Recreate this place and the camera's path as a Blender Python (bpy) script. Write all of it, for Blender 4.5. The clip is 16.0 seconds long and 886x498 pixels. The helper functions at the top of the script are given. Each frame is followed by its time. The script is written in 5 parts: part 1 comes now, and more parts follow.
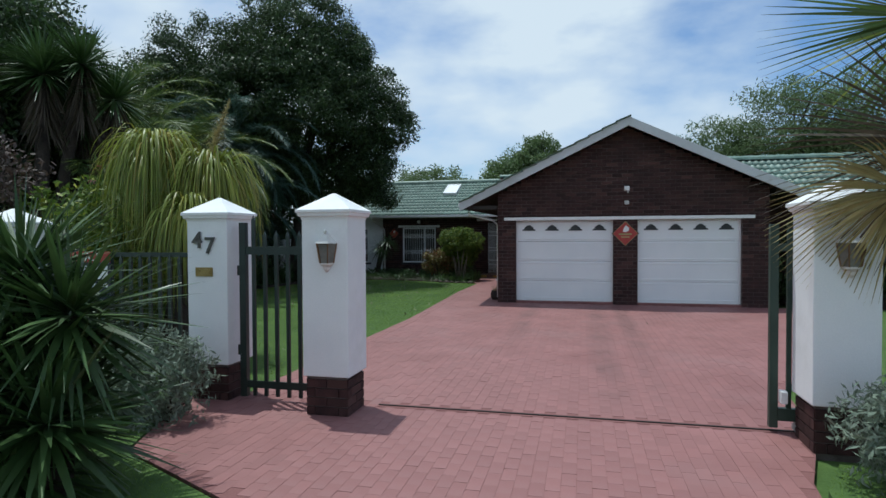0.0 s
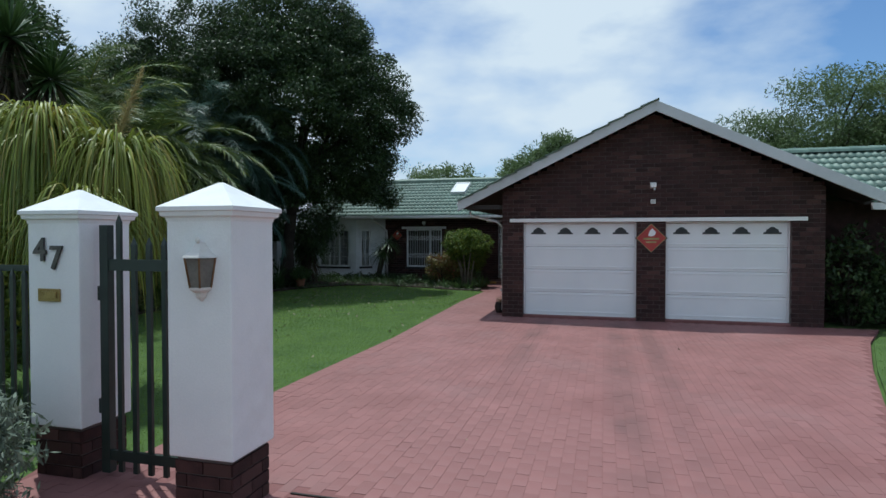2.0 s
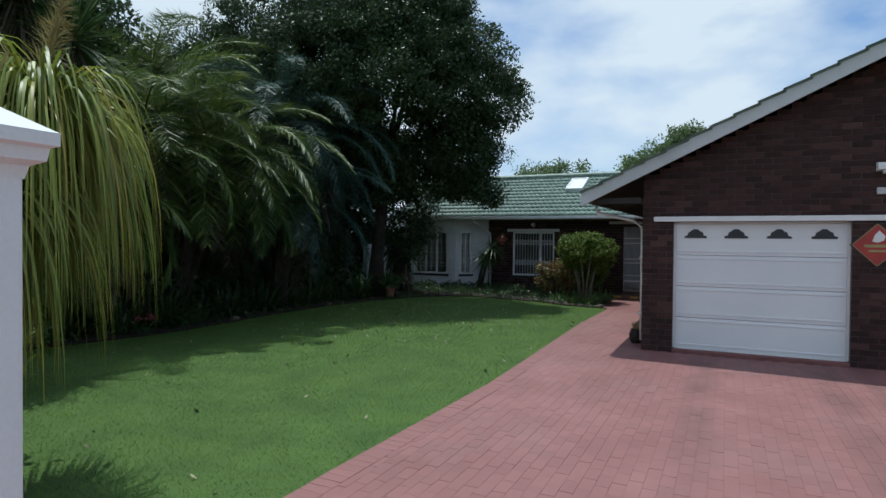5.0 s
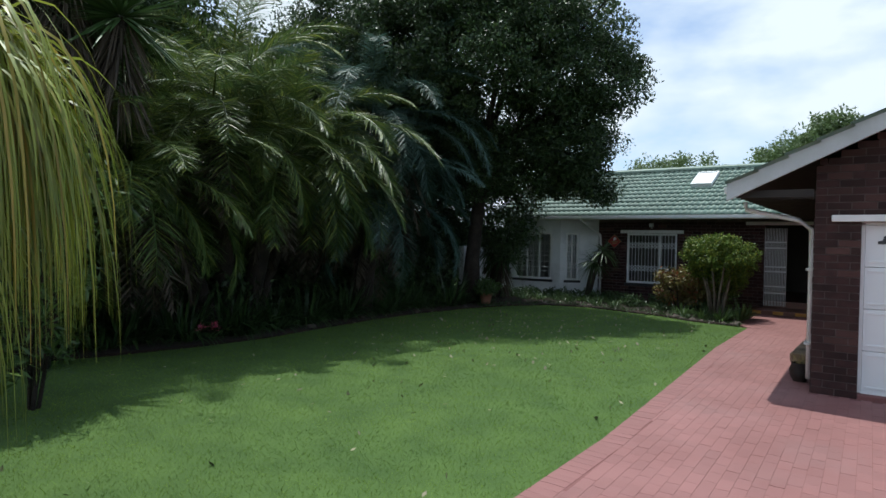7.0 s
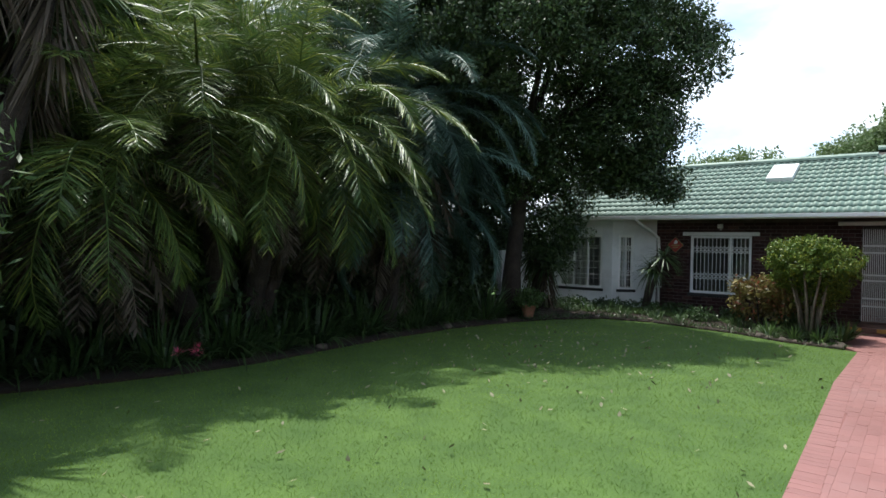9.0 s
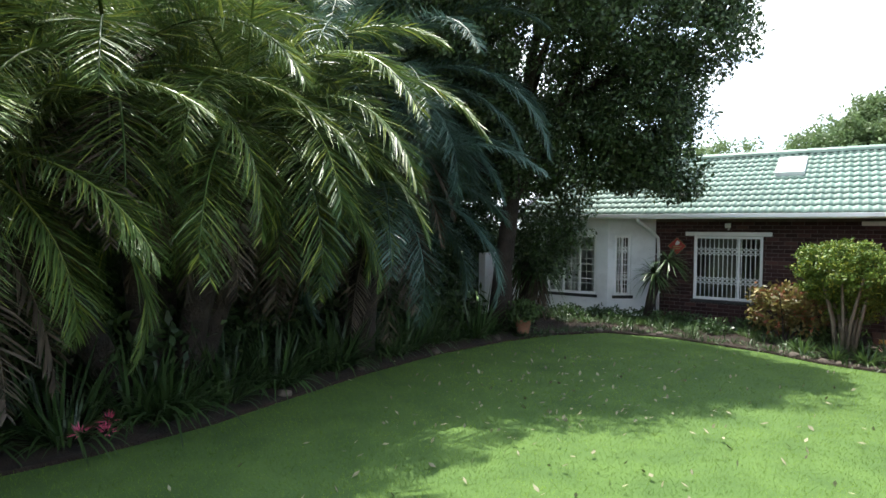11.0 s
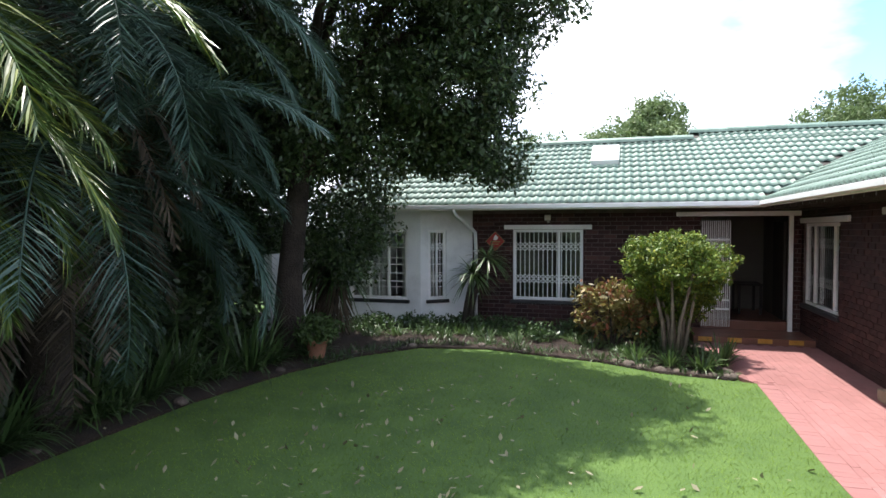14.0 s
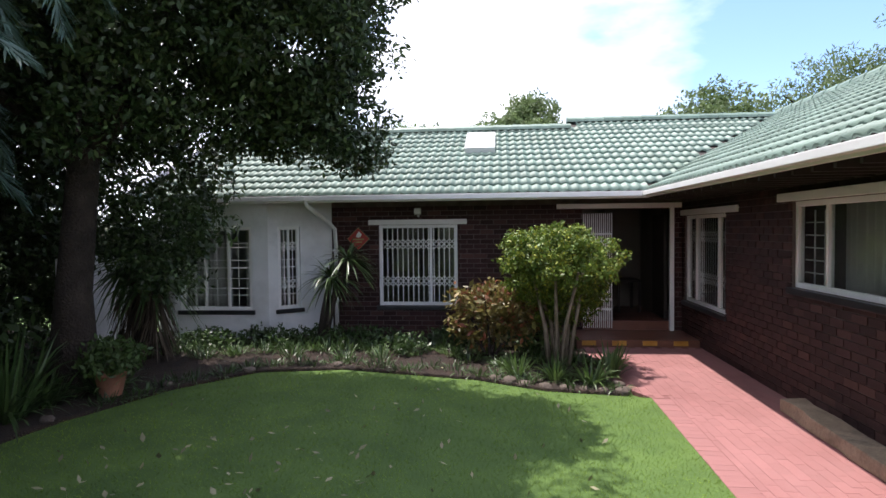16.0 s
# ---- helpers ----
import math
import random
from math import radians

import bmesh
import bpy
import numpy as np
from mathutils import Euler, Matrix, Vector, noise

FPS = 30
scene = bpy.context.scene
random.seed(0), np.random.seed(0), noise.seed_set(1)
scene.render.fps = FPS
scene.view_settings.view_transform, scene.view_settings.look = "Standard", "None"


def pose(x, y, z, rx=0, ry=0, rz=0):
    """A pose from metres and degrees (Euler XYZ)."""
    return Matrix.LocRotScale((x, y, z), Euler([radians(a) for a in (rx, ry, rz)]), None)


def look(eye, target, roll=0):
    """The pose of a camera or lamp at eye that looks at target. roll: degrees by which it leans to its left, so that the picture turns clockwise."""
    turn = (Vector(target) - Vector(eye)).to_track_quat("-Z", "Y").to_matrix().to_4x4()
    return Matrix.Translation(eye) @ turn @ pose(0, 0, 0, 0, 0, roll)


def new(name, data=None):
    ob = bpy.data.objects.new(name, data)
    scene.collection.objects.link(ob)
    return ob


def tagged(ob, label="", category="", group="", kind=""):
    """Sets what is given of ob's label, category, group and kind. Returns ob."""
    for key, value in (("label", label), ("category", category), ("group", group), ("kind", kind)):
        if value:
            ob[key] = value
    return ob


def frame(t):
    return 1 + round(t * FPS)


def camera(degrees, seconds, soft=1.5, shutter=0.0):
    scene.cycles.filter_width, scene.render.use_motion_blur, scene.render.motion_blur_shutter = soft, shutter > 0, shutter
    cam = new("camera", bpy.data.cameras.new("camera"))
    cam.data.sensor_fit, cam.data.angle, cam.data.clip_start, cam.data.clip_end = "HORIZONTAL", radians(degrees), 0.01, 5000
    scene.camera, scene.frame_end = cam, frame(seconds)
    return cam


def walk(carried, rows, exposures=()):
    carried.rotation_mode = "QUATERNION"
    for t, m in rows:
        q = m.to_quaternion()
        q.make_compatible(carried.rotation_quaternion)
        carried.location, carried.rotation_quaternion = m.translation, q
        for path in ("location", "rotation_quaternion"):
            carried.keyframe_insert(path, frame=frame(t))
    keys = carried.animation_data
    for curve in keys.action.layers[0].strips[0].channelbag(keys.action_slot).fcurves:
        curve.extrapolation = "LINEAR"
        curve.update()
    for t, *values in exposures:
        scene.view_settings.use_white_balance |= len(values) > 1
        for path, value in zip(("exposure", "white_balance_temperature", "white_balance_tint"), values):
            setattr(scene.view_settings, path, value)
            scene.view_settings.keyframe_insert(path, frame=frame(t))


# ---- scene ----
cam = camera(73.9, 16.0)
PATH = [
    (0, (-0.278, -0.196, 1.644), (-0.741, 1.75, 1.597), -0.3),
    (0.5, (-0.208, 0.27, 1.647), (-0.689, 2.211, 1.601), -0.2),
    (1, (-0.196, 0.76, 1.67), (-0.688, 2.698, 1.623), -0.2),
    (1.5, (-0.167, 1.23, 1.687), (-0.678, 3.163, 1.642), -0.2),
    (2, (-0.215, 1.73, 1.705), (-0.744, 3.658, 1.66), -0.0),
    (2.5, (-0.316, 2.259, 1.719), (-0.871, 4.18, 1.678), -0.1),
    (3, (-0.413, 2.724, 1.721), (-1.022, 4.628, 1.681), 0.1),
    (3.5, (-0.546, 3.201, 1.713), (-1.206, 5.089, 1.676), 0.2),
    (4, (-0.689, 3.682, 1.688), (-1.428, 5.541, 1.65), 0.5),
    (4.2, (-0.795, 3.873, 1.668), (-1.551, 5.724, 1.632), 0.5),
    (6.5, (-1.548, 5.601, 1.719), (-2.677, 7.251, 1.683), 0.8),
    (7, (-1.775, 6.048, 1.717), (-2.95, 7.667, 1.681), 1.0),
    (7.5, (-2.053, 6.469, 1.716), (-3.26, 8.063, 1.679), 1.3),
    (8, (-2.299, 6.839, 1.72), (-3.533, 8.412, 1.689), 1.1),
    (8.5, (-2.614, 7.259, 1.679), (-3.872, 8.814, 1.652), 1.1),
    (8.7, (-2.735, 7.394, 1.67), (-4.001, 8.942, 1.648), 1.0),
    (11, (-4.571, 8.752, 2.006), (-5.711, 10.394, 1.946), 0.6),
    (11.5, (-4.784, 9.13, 2.005), (-5.843, 10.825, 1.944), 0.5),
    (12, (-4.971, 9.513, 1.988), (-5.968, 11.246, 1.931), 0.3),
    (12.5, (-5.117, 9.927, 1.98), (-6.027, 11.707, 1.919), 0.2),
    (13, (-5.235, 10.343, 1.975), (-6.063, 12.163, 1.912), 0.2),
    (13.5, (-5.329, 10.744, 1.957), (-6.044, 12.61, 1.894), 0.0),
    (14, (-5.409, 11.144, 1.952), (-5.99, 13.056, 1.888), -0.1),
    (14.5, (-5.482, 11.567, 1.929), (-5.927, 13.515, 1.863), -0.2),
    (15, (-5.492, 11.965, 1.912), (-5.827, 13.936, 1.846), -0.4),
    (15.5, (-5.47, 12.392, 1.888), (-5.726, 14.374, 1.823), -0.5),
    (16, (-5.414, 12.796, 1.876), (-5.604, 14.785, 1.809), -0.6),
]
EXPOSURES = [(0.0, -0.8, 5600, 1), (4.2, -0.8, 5600, 1), (6.5, -0.52, 5800, 3), (8.5, -0.05, 6050, 4), (11.0, 1.02, 6250, 5), (12.5, 1.15, 6250, 8), (14.0, 0.95, 6250, 12), (16.0, 0.64, 6300, 18)]
walk(cam, [(t, look(eye, target, roll)) for t, eye, target, roll in PATH], EXPOSURES)

# ---------------------------------------------------------------- world, sun
SUN_DIR = Vector((-0.24, 0.17, 1.0)).normalized()      # towards the sun
sun = new("sun", bpy.data.lights.new("sun", "SUN"))
sun.data.energy, sun.data.angle, sun.data.color = 5.4, radians(0.6), (1.0, 0.945, 0.84)
sun.matrix_world = look(SUN_DIR * 60, (0, 0, 0))
world = bpy.data.worlds.new("world")
scene.world = world
world.use_nodes = True
wn, wl = world.node_tree.nodes, world.node_tree.links
wn.clear()
sky = wn.new("ShaderNodeTexSky")
sky.sky_type, sky.sun_disc = "NISHITA", False
sky.sun_elevation = math.asin(SUN_DIR.z)
sky.sun_rotation = math.atan2(SUN_DIR.x, SUN_DIR.y)
sky.dust_density, sky.altitude, sky.air_density = 1.2, 300, 1.0
wco = wn.new("ShaderNodeTexCoord")
wmap = wn.new("ShaderNodeMapping")
wmap.inputs["Scale"].default_value = (1.0, 1.0, 2.2)
wmap.inputs["Location"].default_value = (0.35, 0.1, 0.2)
cloud = wn.new("ShaderNodeTexNoise")
cloud.inputs["Scale"].default_value, cloud.inputs["Detail"].default_value, cloud.inputs["Roughness"].default_value = 1.9, 8, 0.5
cramp = wn.new("ShaderNodeValToRGB")
cramp.color_ramp.elements[0].position, cramp.color_ramp.elements[1].position = 0.385, 0.55
wmix = wn.new("ShaderNodeMix")
wmix.data_type = "RGBA"
wmix.inputs[7].default_value = (12.0, 12.3, 12.7, 1)
wbg = wn.new("ShaderNodeBackground")
wbg.inputs["Strength"].default_value = 0.108
wout = wn.new("ShaderNodeOutputWorld")
wl.new(wco.outputs["Generated"], wmap.inputs[0])
wl.new(wmap.outputs[0], cloud.inputs["Vector"])
wl.new(cloud.outputs[0], cramp.inputs[0])
wl.new(cramp.outputs[0], wmix.inputs[0])
wblue = wn.new("ShaderNodeMix")
wblue.data_type, wblue.blend_type = "RGBA", "MULTIPLY"
wblue.inputs[0].default_value, wblue.inputs[7].default_value = 1.0, (1.48, 1.66, 1.88, 1)
wl.new(sky.outputs[0], wblue.inputs[6])
wl.new(wblue.outputs[2], wmix.inputs[6])
wl.new(wmix.outputs[2], wbg.inputs[0])
wl.new(wbg.outputs[0], wout.inputs[0])


# ---------------------------------------------------------------- materials
def mat(name, c1, c2, rough=0.8, scale=3.0, fine=40.0, bump=0.2, metal=0.0, vary=0.0, spec=0.5, translucent=0.0, stain=None, stain_scale=0.6, bump_dist=0.01, tint=None, tracks=()):
    """Two-scale procedural surface; vary: brightness change from piece to piece."""
    m = bpy.data.materials.new(name)
    m.use_nodes = True
    n, l = m.node_tree.nodes, m.node_tree.links
    b = n["Principled BSDF"]
    co = n.new("ShaderNodeTexCoord")
    big, small = n.new("ShaderNodeTexNoise"), n.new("ShaderNodeTexNoise")
    big.inputs["Scale"].default_value, big.inputs["Detail"].default_value = scale, 4
    small.inputs["Scale"].default_value, small.inputs["Detail"].default_value = fine, 3
    for t in (big, small):
        l.new(co.outputs["Object"], t.inputs["Vector"])
    add = n.new("ShaderNodeMath")
    add.operation = "MULTIPLY_ADD"
    add.inputs[1].default_value = 0.4
    l.new(small.outputs[0], add.inputs[0])
    l.new(big.outputs[0], add.inputs[2])
    ramp = n.new("ShaderNodeValToRGB")
    ramp.color_ramp.elements[0].position, ramp.color_ramp.elements[1].position = 0.48, 0.92
    ramp.color_ramp.elements[0].color, ramp.color_ramp.elements[1].color = (*c1, 1), (*c2, 1)
    l.new(add.outputs[0], ramp.inputs[0])
    out = ramp.outputs[0]
    if stain:
        st = n.new("ShaderNodeTexNoise")
        st.inputs["Scale"].default_value, st.inputs["Detail"].default_value, st.inputs["Roughness"].default_value = stain_scale, 6, 0.65
        l.new(co.outputs["Object"], st.inputs["Vector"])
        sr = n.new("ShaderNodeValToRGB")
        sr.color_ramp.elements[0].position, sr.color_ramp.elements[1].position = 0.5, 0.72
        l.new(st.outputs[0], sr.inputs[0])
        sm = n.new("ShaderNodeMix")
        sm.data_type = "RGBA"
        sm.inputs[7].default_value = (*stain, 1)
        l.new(sr.outputs[0], sm.inputs[0])
        l.new(out, sm.inputs[6])
        out = sm.outputs[2]
    for x0, wid, y0, y1 in tracks:                  # worn wheel tracks: a band along y in world metres
        ps, sx = n.new("ShaderNodeNewGeometry"), n.new("ShaderNodeSeparateXYZ")
        l.new(ps.outputs["Position"], sx.inputs[0])
        wob = n.new("ShaderNodeTexNoise")
        wob.inputs["Scale"].default_value, wob.inputs["Detail"].default_value = 1.3, 6
        l.new(ps.outputs["Position"], wob.inputs["Vector"])
        df = n.new("ShaderNodeMath")
        df.operation, df.inputs[1].default_value = "SUBTRACT", x0
        l.new(sx.outputs["X"], df.inputs[0])
        ab = n.new("ShaderNodeMath")
        ab.operation = "ABSOLUTE"
        l.new(df.outputs[0], ab.inputs[0])
        fade = n.new("ShaderNodeMapRange")
        fade.inputs[1].default_value, fade.inputs[2].default_value, fade.inputs[3].default_value, fade.inputs[4].default_value = wid * 0.3, wid, 1.0, 0.0
        l.new(ab.outputs[0], fade.inputs[0])
        wy = n.new("ShaderNodeMapRange")
        wy.inputs[1].default_value, wy.inputs[2].default_value = y0, y1
        l.new(sx.outputs["Y"], wy.inputs[0])
        nz = n.new("ShaderNodeMapRange")
        nz.inputs[1].default_value, nz.inputs[2].default_value = 0.32, 0.62
        l.new(wob.outputs[0], nz.inputs[0])
        pr, pr2 = n.new("ShaderNodeMath"), n.new("ShaderNodeMath")
        pr.operation = pr2.operation = "MULTIPLY"
        l.new(fade.outputs[0], pr.inputs[0])
        l.new(wy.outputs[0], pr.inputs[1])
        l.new(pr.outputs[0], pr2.inputs[0])
        l.new(nz.outputs[0], pr2.inputs[1])
        tmx = n.new("ShaderNodeMix")
        tmx.data_type = "RGBA"
        tmx.inputs[7].default_value = (0.185, 0.088, 0.083, 1)
        l.new(pr2.outputs[0], tmx.inputs[0])
        l.new(out, tmx.inputs[6])
        out = tmx.outputs[2]
    if vary or tint:
        oi, ge = n.new("ShaderNodeObjectInfo"), n.new("ShaderNodeNewGeometry")
        s = n.new("ShaderNodeMath")
        s.operation = "ADD"
        l.new(oi.outputs["Random"], s.inputs[0])
        l.new(ge.outputs["Random Per Island"], s.inputs[1])
        fr = n.new("ShaderNodeMath")
        fr.operation = "FRACT"
        l.new(s.outputs[0], fr.inputs[0])
        if tint:
            tm = n.new("ShaderNodeMix")
            tm.data_type = "RGBA"
            tm.inputs[7].default_value = (*tint, 1)
            tr = n.new("ShaderNodeMapRange")
            tr.inputs[1].default_value, tr.inputs[2].default_value = 0.72, 1.0
            l.new(fr.outputs[0], tr.inputs[0])
            l.new(tr.outputs[0], tm.inputs[0])
            l.new(out, tm.inputs[6])
            out = tm.outputs[2]
        mr = n.new("ShaderNodeMapRange")
        mr.inputs[3].default_value, mr.inputs[4].default_value = 1 - vary, 1 + vary
        wn_ = n.new("ShaderNodeTexWhiteNoise")
        wn_.noise_dimensions = "1D"
        l.new(fr.outputs[0], wn_.inputs["W"])
        l.new(wn_.outputs["Value"], mr.inputs[0])
        hv = n.new("ShaderNodeHueSaturation")
        l.new(mr.outputs[0], hv.inputs["Value"])
        l.new(out, hv.inputs["Color"])
        out = hv.outputs[0]
    l.new(out, b.inputs["Base Color"])
    b.inputs["Roughness"].default_value, b.inputs["Metallic"].default_value = rough, metal
    b.inputs["Specular IOR Level"].default_value = spec
    if bump:
        bu = n.new("ShaderNodeBump")
        bu.inputs["Strength"].default_value, bu.inputs["Distance"].default_value = bump, bump_dist
        l.new(small.outputs[0], bu.inputs["Height"])
        l.new(bu.outputs[0], b.inputs["Normal"])
    if translucent:
        tl = n.new("ShaderNodeBsdfTranslucent")
        l.new(out, tl.inputs["Color"])
        mx = n.new("ShaderNodeMixShader")
        mx.inputs[0].default_value = translucent
        l.new(b.outputs[0], mx.inputs[1])
        l.new(tl.outputs[0], mx.inputs[2])
        l.new(mx.outputs[0], n["Material Output"].inputs[0])
    return m


TRACKS = ((-1.38, 0.24, 7.5, 10.5), (0.0, 0.26, 5.0, 6.5), (0.5, 0.2, 5.0, 8.5))     # x, half width, y where it starts and is full
PLASTER = mat("white_plaster", (0.74, 0.75, 0.76), (0.84, 0.84, 0.84), 0.7, 2.0, 90, 0.15, stain=(0.66, 0.66, 0.65), stain_scale=1.1)
HOUSE_WHITE = mat("white_house_plaster", (0.66, 0.68, 0.7), (0.78, 0.79, 0.8), 0.75, 1.5, 70, 0.2, stain=(0.56, 0.57, 0.58), stain_scale=1.4)
PAINT = mat("white_paint", (0.74, 0.74, 0.74), (0.82, 0.82, 0.82), 0.45, 4, 120, 0.05)
DOORWHITE = mat("white_door_paint", (0.74, 0.76, 0.78), (0.82, 0.83, 0.84), 0.5, 1.2, 160, 0.06)
FASCIA = mat("grey_white_fascia", (0.5, 0.52, 0.54), (0.62, 0.63, 0.65), 0.5, 1.2, 60, 0.06, stain=(0.4, 0.42, 0.42))
BRICK = mat("dark_brown_brick", (0.024, 0.011, 0.011), (0.058, 0.026, 0.024), 0.78, 9, 110, 0.5, vary=0.34, bump_dist=0.006, tint=(0.075, 0.037, 0.032), spec=0.3)
MORTAR = mat("dark_mortar", (0.08, 0.063, 0.06), (0.16, 0.13, 0.12), 0.95, 6, 120, 0.4)
PAVER = mat("red_painted_paver", (0.222, 0.094, 0.088), (0.292, 0.134, 0.127), 0.66, 1.1, 120, 0.3, vary=0.065, stain=(0.25, 0.128, 0.122), stain_scale=0.7, bump_dist=0.005, tracks=TRACKS)
PAVEJOINT = mat("red_brown_joint", (0.165, 0.07, 0.065), (0.24, 0.108, 0.103), 0.95, 1.2, 90, 0.4)
TILE = mat("green_roof_tile", (0.1, 0.165, 0.132), (0.185, 0.26, 0.215), 0.55, 3, 60, 0.25, vary=0.14, stain=(0.09, 0.14, 0.10), stain_scale=0.7, bump_dist=0.005)
TIMBER = mat("dark_timber", (0.014, 0.01, 0.009), (0.032, 0.024, 0.019), 0.7, 5, 60, 0.3)
SLEEPER = mat("weathered_sleeper_wood", (0.19, 0.14, 0.095), (0.36, 0.28, 0.195), 0.9, 4, 45, 0.7, stain=(0.1, 0.08, 0.06), stain_scale=3, bump_dist=0.02)
GREENMETAL = mat("dark_green_metal", (0.012, 0.022, 0.019), (0.025, 0.04, 0.033), 0.45, 6, 90, 0.08)
GREENGATE = mat("green_painted_gate", (0.02, 0.042, 0.03), (0.035, 0.062, 0.046), 0.5, 5, 90, 0.1)
BLACKSILL = mat("black_sill_tile", (0.012, 0.013, 0.016), (0.03, 0.032, 0.036), 0.35, 5, 80, 0.1)
SOIL = mat("dark_soil", (0.014, 0.009, 0.006), (0.045, 0.026, 0.017), 0.98, 5, 60, 1.0, bump_dist=0.05)
GROUND = mat("lawn_soil", (0.045, 0.09, 0.016), (0.08, 0.14, 0.026), 0.95, 2, 50, 0.6)
GRASS = mat("grass_blades", (0.094, 0.168, 0.021), (0.2, 0.29, 0.038), 0.55, 0.8, 5, 0, vary=0.48, translucent=0.3, spec=0.25)
STONE = mat("garden_stone", (0.06, 0.045, 0.036), (0.14, 0.11, 0.09), 0.9, 5, 40, 0.8, vary=0.2, bump_dist=0.02)
ASPHALT = mat("asphalt", (0.035, 0.035, 0.037), (0.06, 0.06, 0.062), 0.9, 3, 90, 0.6)
# inner walls and ceilings: room shade put into the colour, darker than their paint
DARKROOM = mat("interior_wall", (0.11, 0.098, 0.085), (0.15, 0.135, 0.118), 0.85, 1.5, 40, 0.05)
FLOORBROWN = mat("brown_floor_tile", (0.12, 0.05, 0.035), (0.2, 0.085, 0.06), 0.35, 3, 60, 0.1)
YELLOWTILE = mat("ochre_step_tile", (0.45, 0.2, 0.03), (0.6, 0.33, 0.06), 0.4, 6, 60, 0.1)
CURTAIN = mat("pale_curtain", (0.5, 0.49, 0.47), (0.64, 0.63, 0.6), 0.95, 3, 80, 0.2, translucent=0.2)
BRASS = mat("tarnished_brass", (0.2, 0.14, 0.05), (0.42, 0.31, 0.13), 0.4, 12, 90, 0.15, metal=0.8)
NUMERAL = mat("tarnished_metal_numeral", (0.05, 0.05, 0.05), (0.14, 0.13, 0.115), 0.5, 12, 90, 0.15, metal=0.4)
LANTERNMETAL = mat("cream_lantern_paint", (0.6, 0.58, 0.55), (0.72, 0.7, 0.67), 0.5, 8, 90, 0.1)
LANTERNBRONZE = mat("copper_lantern_bar", (0.16, 0.085, 0.04), (0.26, 0.15, 0.08), 0.45, 10, 80, 0.1, metal=0.5)
SIGNRED = mat("red_sign", (0.3, 0.03, 0.025), (0.4, 0.05, 0.04), 0.45, 4, 60, 0.03)
SIGNNAVY = mat("navy_sign", (0.012, 0.014, 0.03), (0.02, 0.024, 0.045), 0.4, 4, 60, 0.03)
SIGNBLACK = mat("black_sign_edge", (0.015, 0.012, 0.012), (0.03, 0.025, 0.025), 0.5, 4, 60, 0.03)
GREYPLASTIC = mat("grey_plastic", (0.4, 0.4, 0.39), (0.52, 0.52, 0.5), 0.5, 6, 80, 0.05)
BARK = mat("dark_bark", (0.018, 0.013, 0.011), (0.05, 0.037, 0.029), 0.95, 5, 35, 1.0, bump_dist=0.03)
PALEBARK = mat("pale_stem_bark", (0.13, 0.105, 0.078), (0.26, 0.215, 0.16), 0.9, 8, 60, 0.6)
LEAF_DARK = mat("dark_tree_leaf", (0.022, 0.042, 0.014), (0.05, 0.085, 0.028), 0.45, 0.4, 3, 0, vary=0.45, translucent=0.22, spec=0.4, tint=(0.075, 0.11, 0.035))
LEAF_GROUND = mat("dark_groundcover_leaf", (0.028, 0.058, 0.017), (0.06, 0.105, 0.03), 0.45, 2, 9, 0, vary=0.35, translucent=0.2)
LEAF_MID = mat("mid_green_leaf", (0.045, 0.085, 0.022), (0.09, 0.145, 0.04), 0.5, 0.5, 3, 0, vary=0.3, translucent=0.3)
LEAF_FAR = mat("soft_far_leaf", (0.095, 0.145, 0.055), (0.16, 0.215, 0.085), 0.6, 0.4, 2, 0, vary=0.3, translucent=0.3)
LEAF_TOPIARY = mat("topiary_leaf", (0.06, 0.11, 0.018), (0.14, 0.2, 0.033), 0.5, 3, 9, 0, vary=0.4, translucent=0.22, tint=(0.28, 0.29, 0.035), spec=0.3)
LEAF_RED = mat("red_green_shrub_leaf", (0.1, 0.075, 0.025), (0.22, 0.2, 0.055), 0.5, 3, 9, 0, vary=0.35, translucent=0.3, tint=(0.26, 0.075, 0.045))
LEAF_BRONZE = mat("bronze_shrub_leaf", (0.05, 0.035, 0.03), (0.1, 0.065, 0.05), 0.6, 3, 9, 0, vary=0.35, translucent=0.2)
LEAF_SILVER = mat("silver_green_leaf", (0.13, 0.17, 0.12), (0.22, 0.26, 0.2), 0.7, 3, 9, 0, vary=0.25, translucent=0.2)
YUCCA = mat("yucca_leaf", (0.035, 0.07, 0.022), (0.07, 0.12, 0.035), 0.4, 2, 9, 0, vary=0.3, translucent=0.15)
DEADLEAF = mat("dead_hanging_leaf", (0.05, 0.037, 0.026), (0.11, 0.085, 0.06), 0.8, 2, 9, 0, vary=0.3, translucent=0.15)
PALM = mat("palm_frond", (0.048, 0.09, 0.026), (0.115, 0.17, 0.045), 0.42, 0.7, 5, 0, vary=0.45, translucent=0.28, tint=(0.27, 0.3, 0.055), spec=0.55)
PALMBLUE = mat("blue_green_palm_frond", (0.045, 0.09, 0.072), (0.095, 0.155, 0.125), 0.45, 0.7, 5, 0, vary=0.25, translucent=0.28)
NOLINA = mat("grassy_palm_leaf", (0.15, 0.21, 0.032), (0.3, 0.33, 0.055), 0.45, 1.2, 6, 0, vary=0.3, translucent=0.3, tint=(0.34, 0.26, 0.05))
PLUME = mat("straw_flower_plume", (0.28, 0.23, 0.09), (0.42, 0.36, 0.17), 0.8, 3, 9, 0, vary=0.2, translucent=0.2)
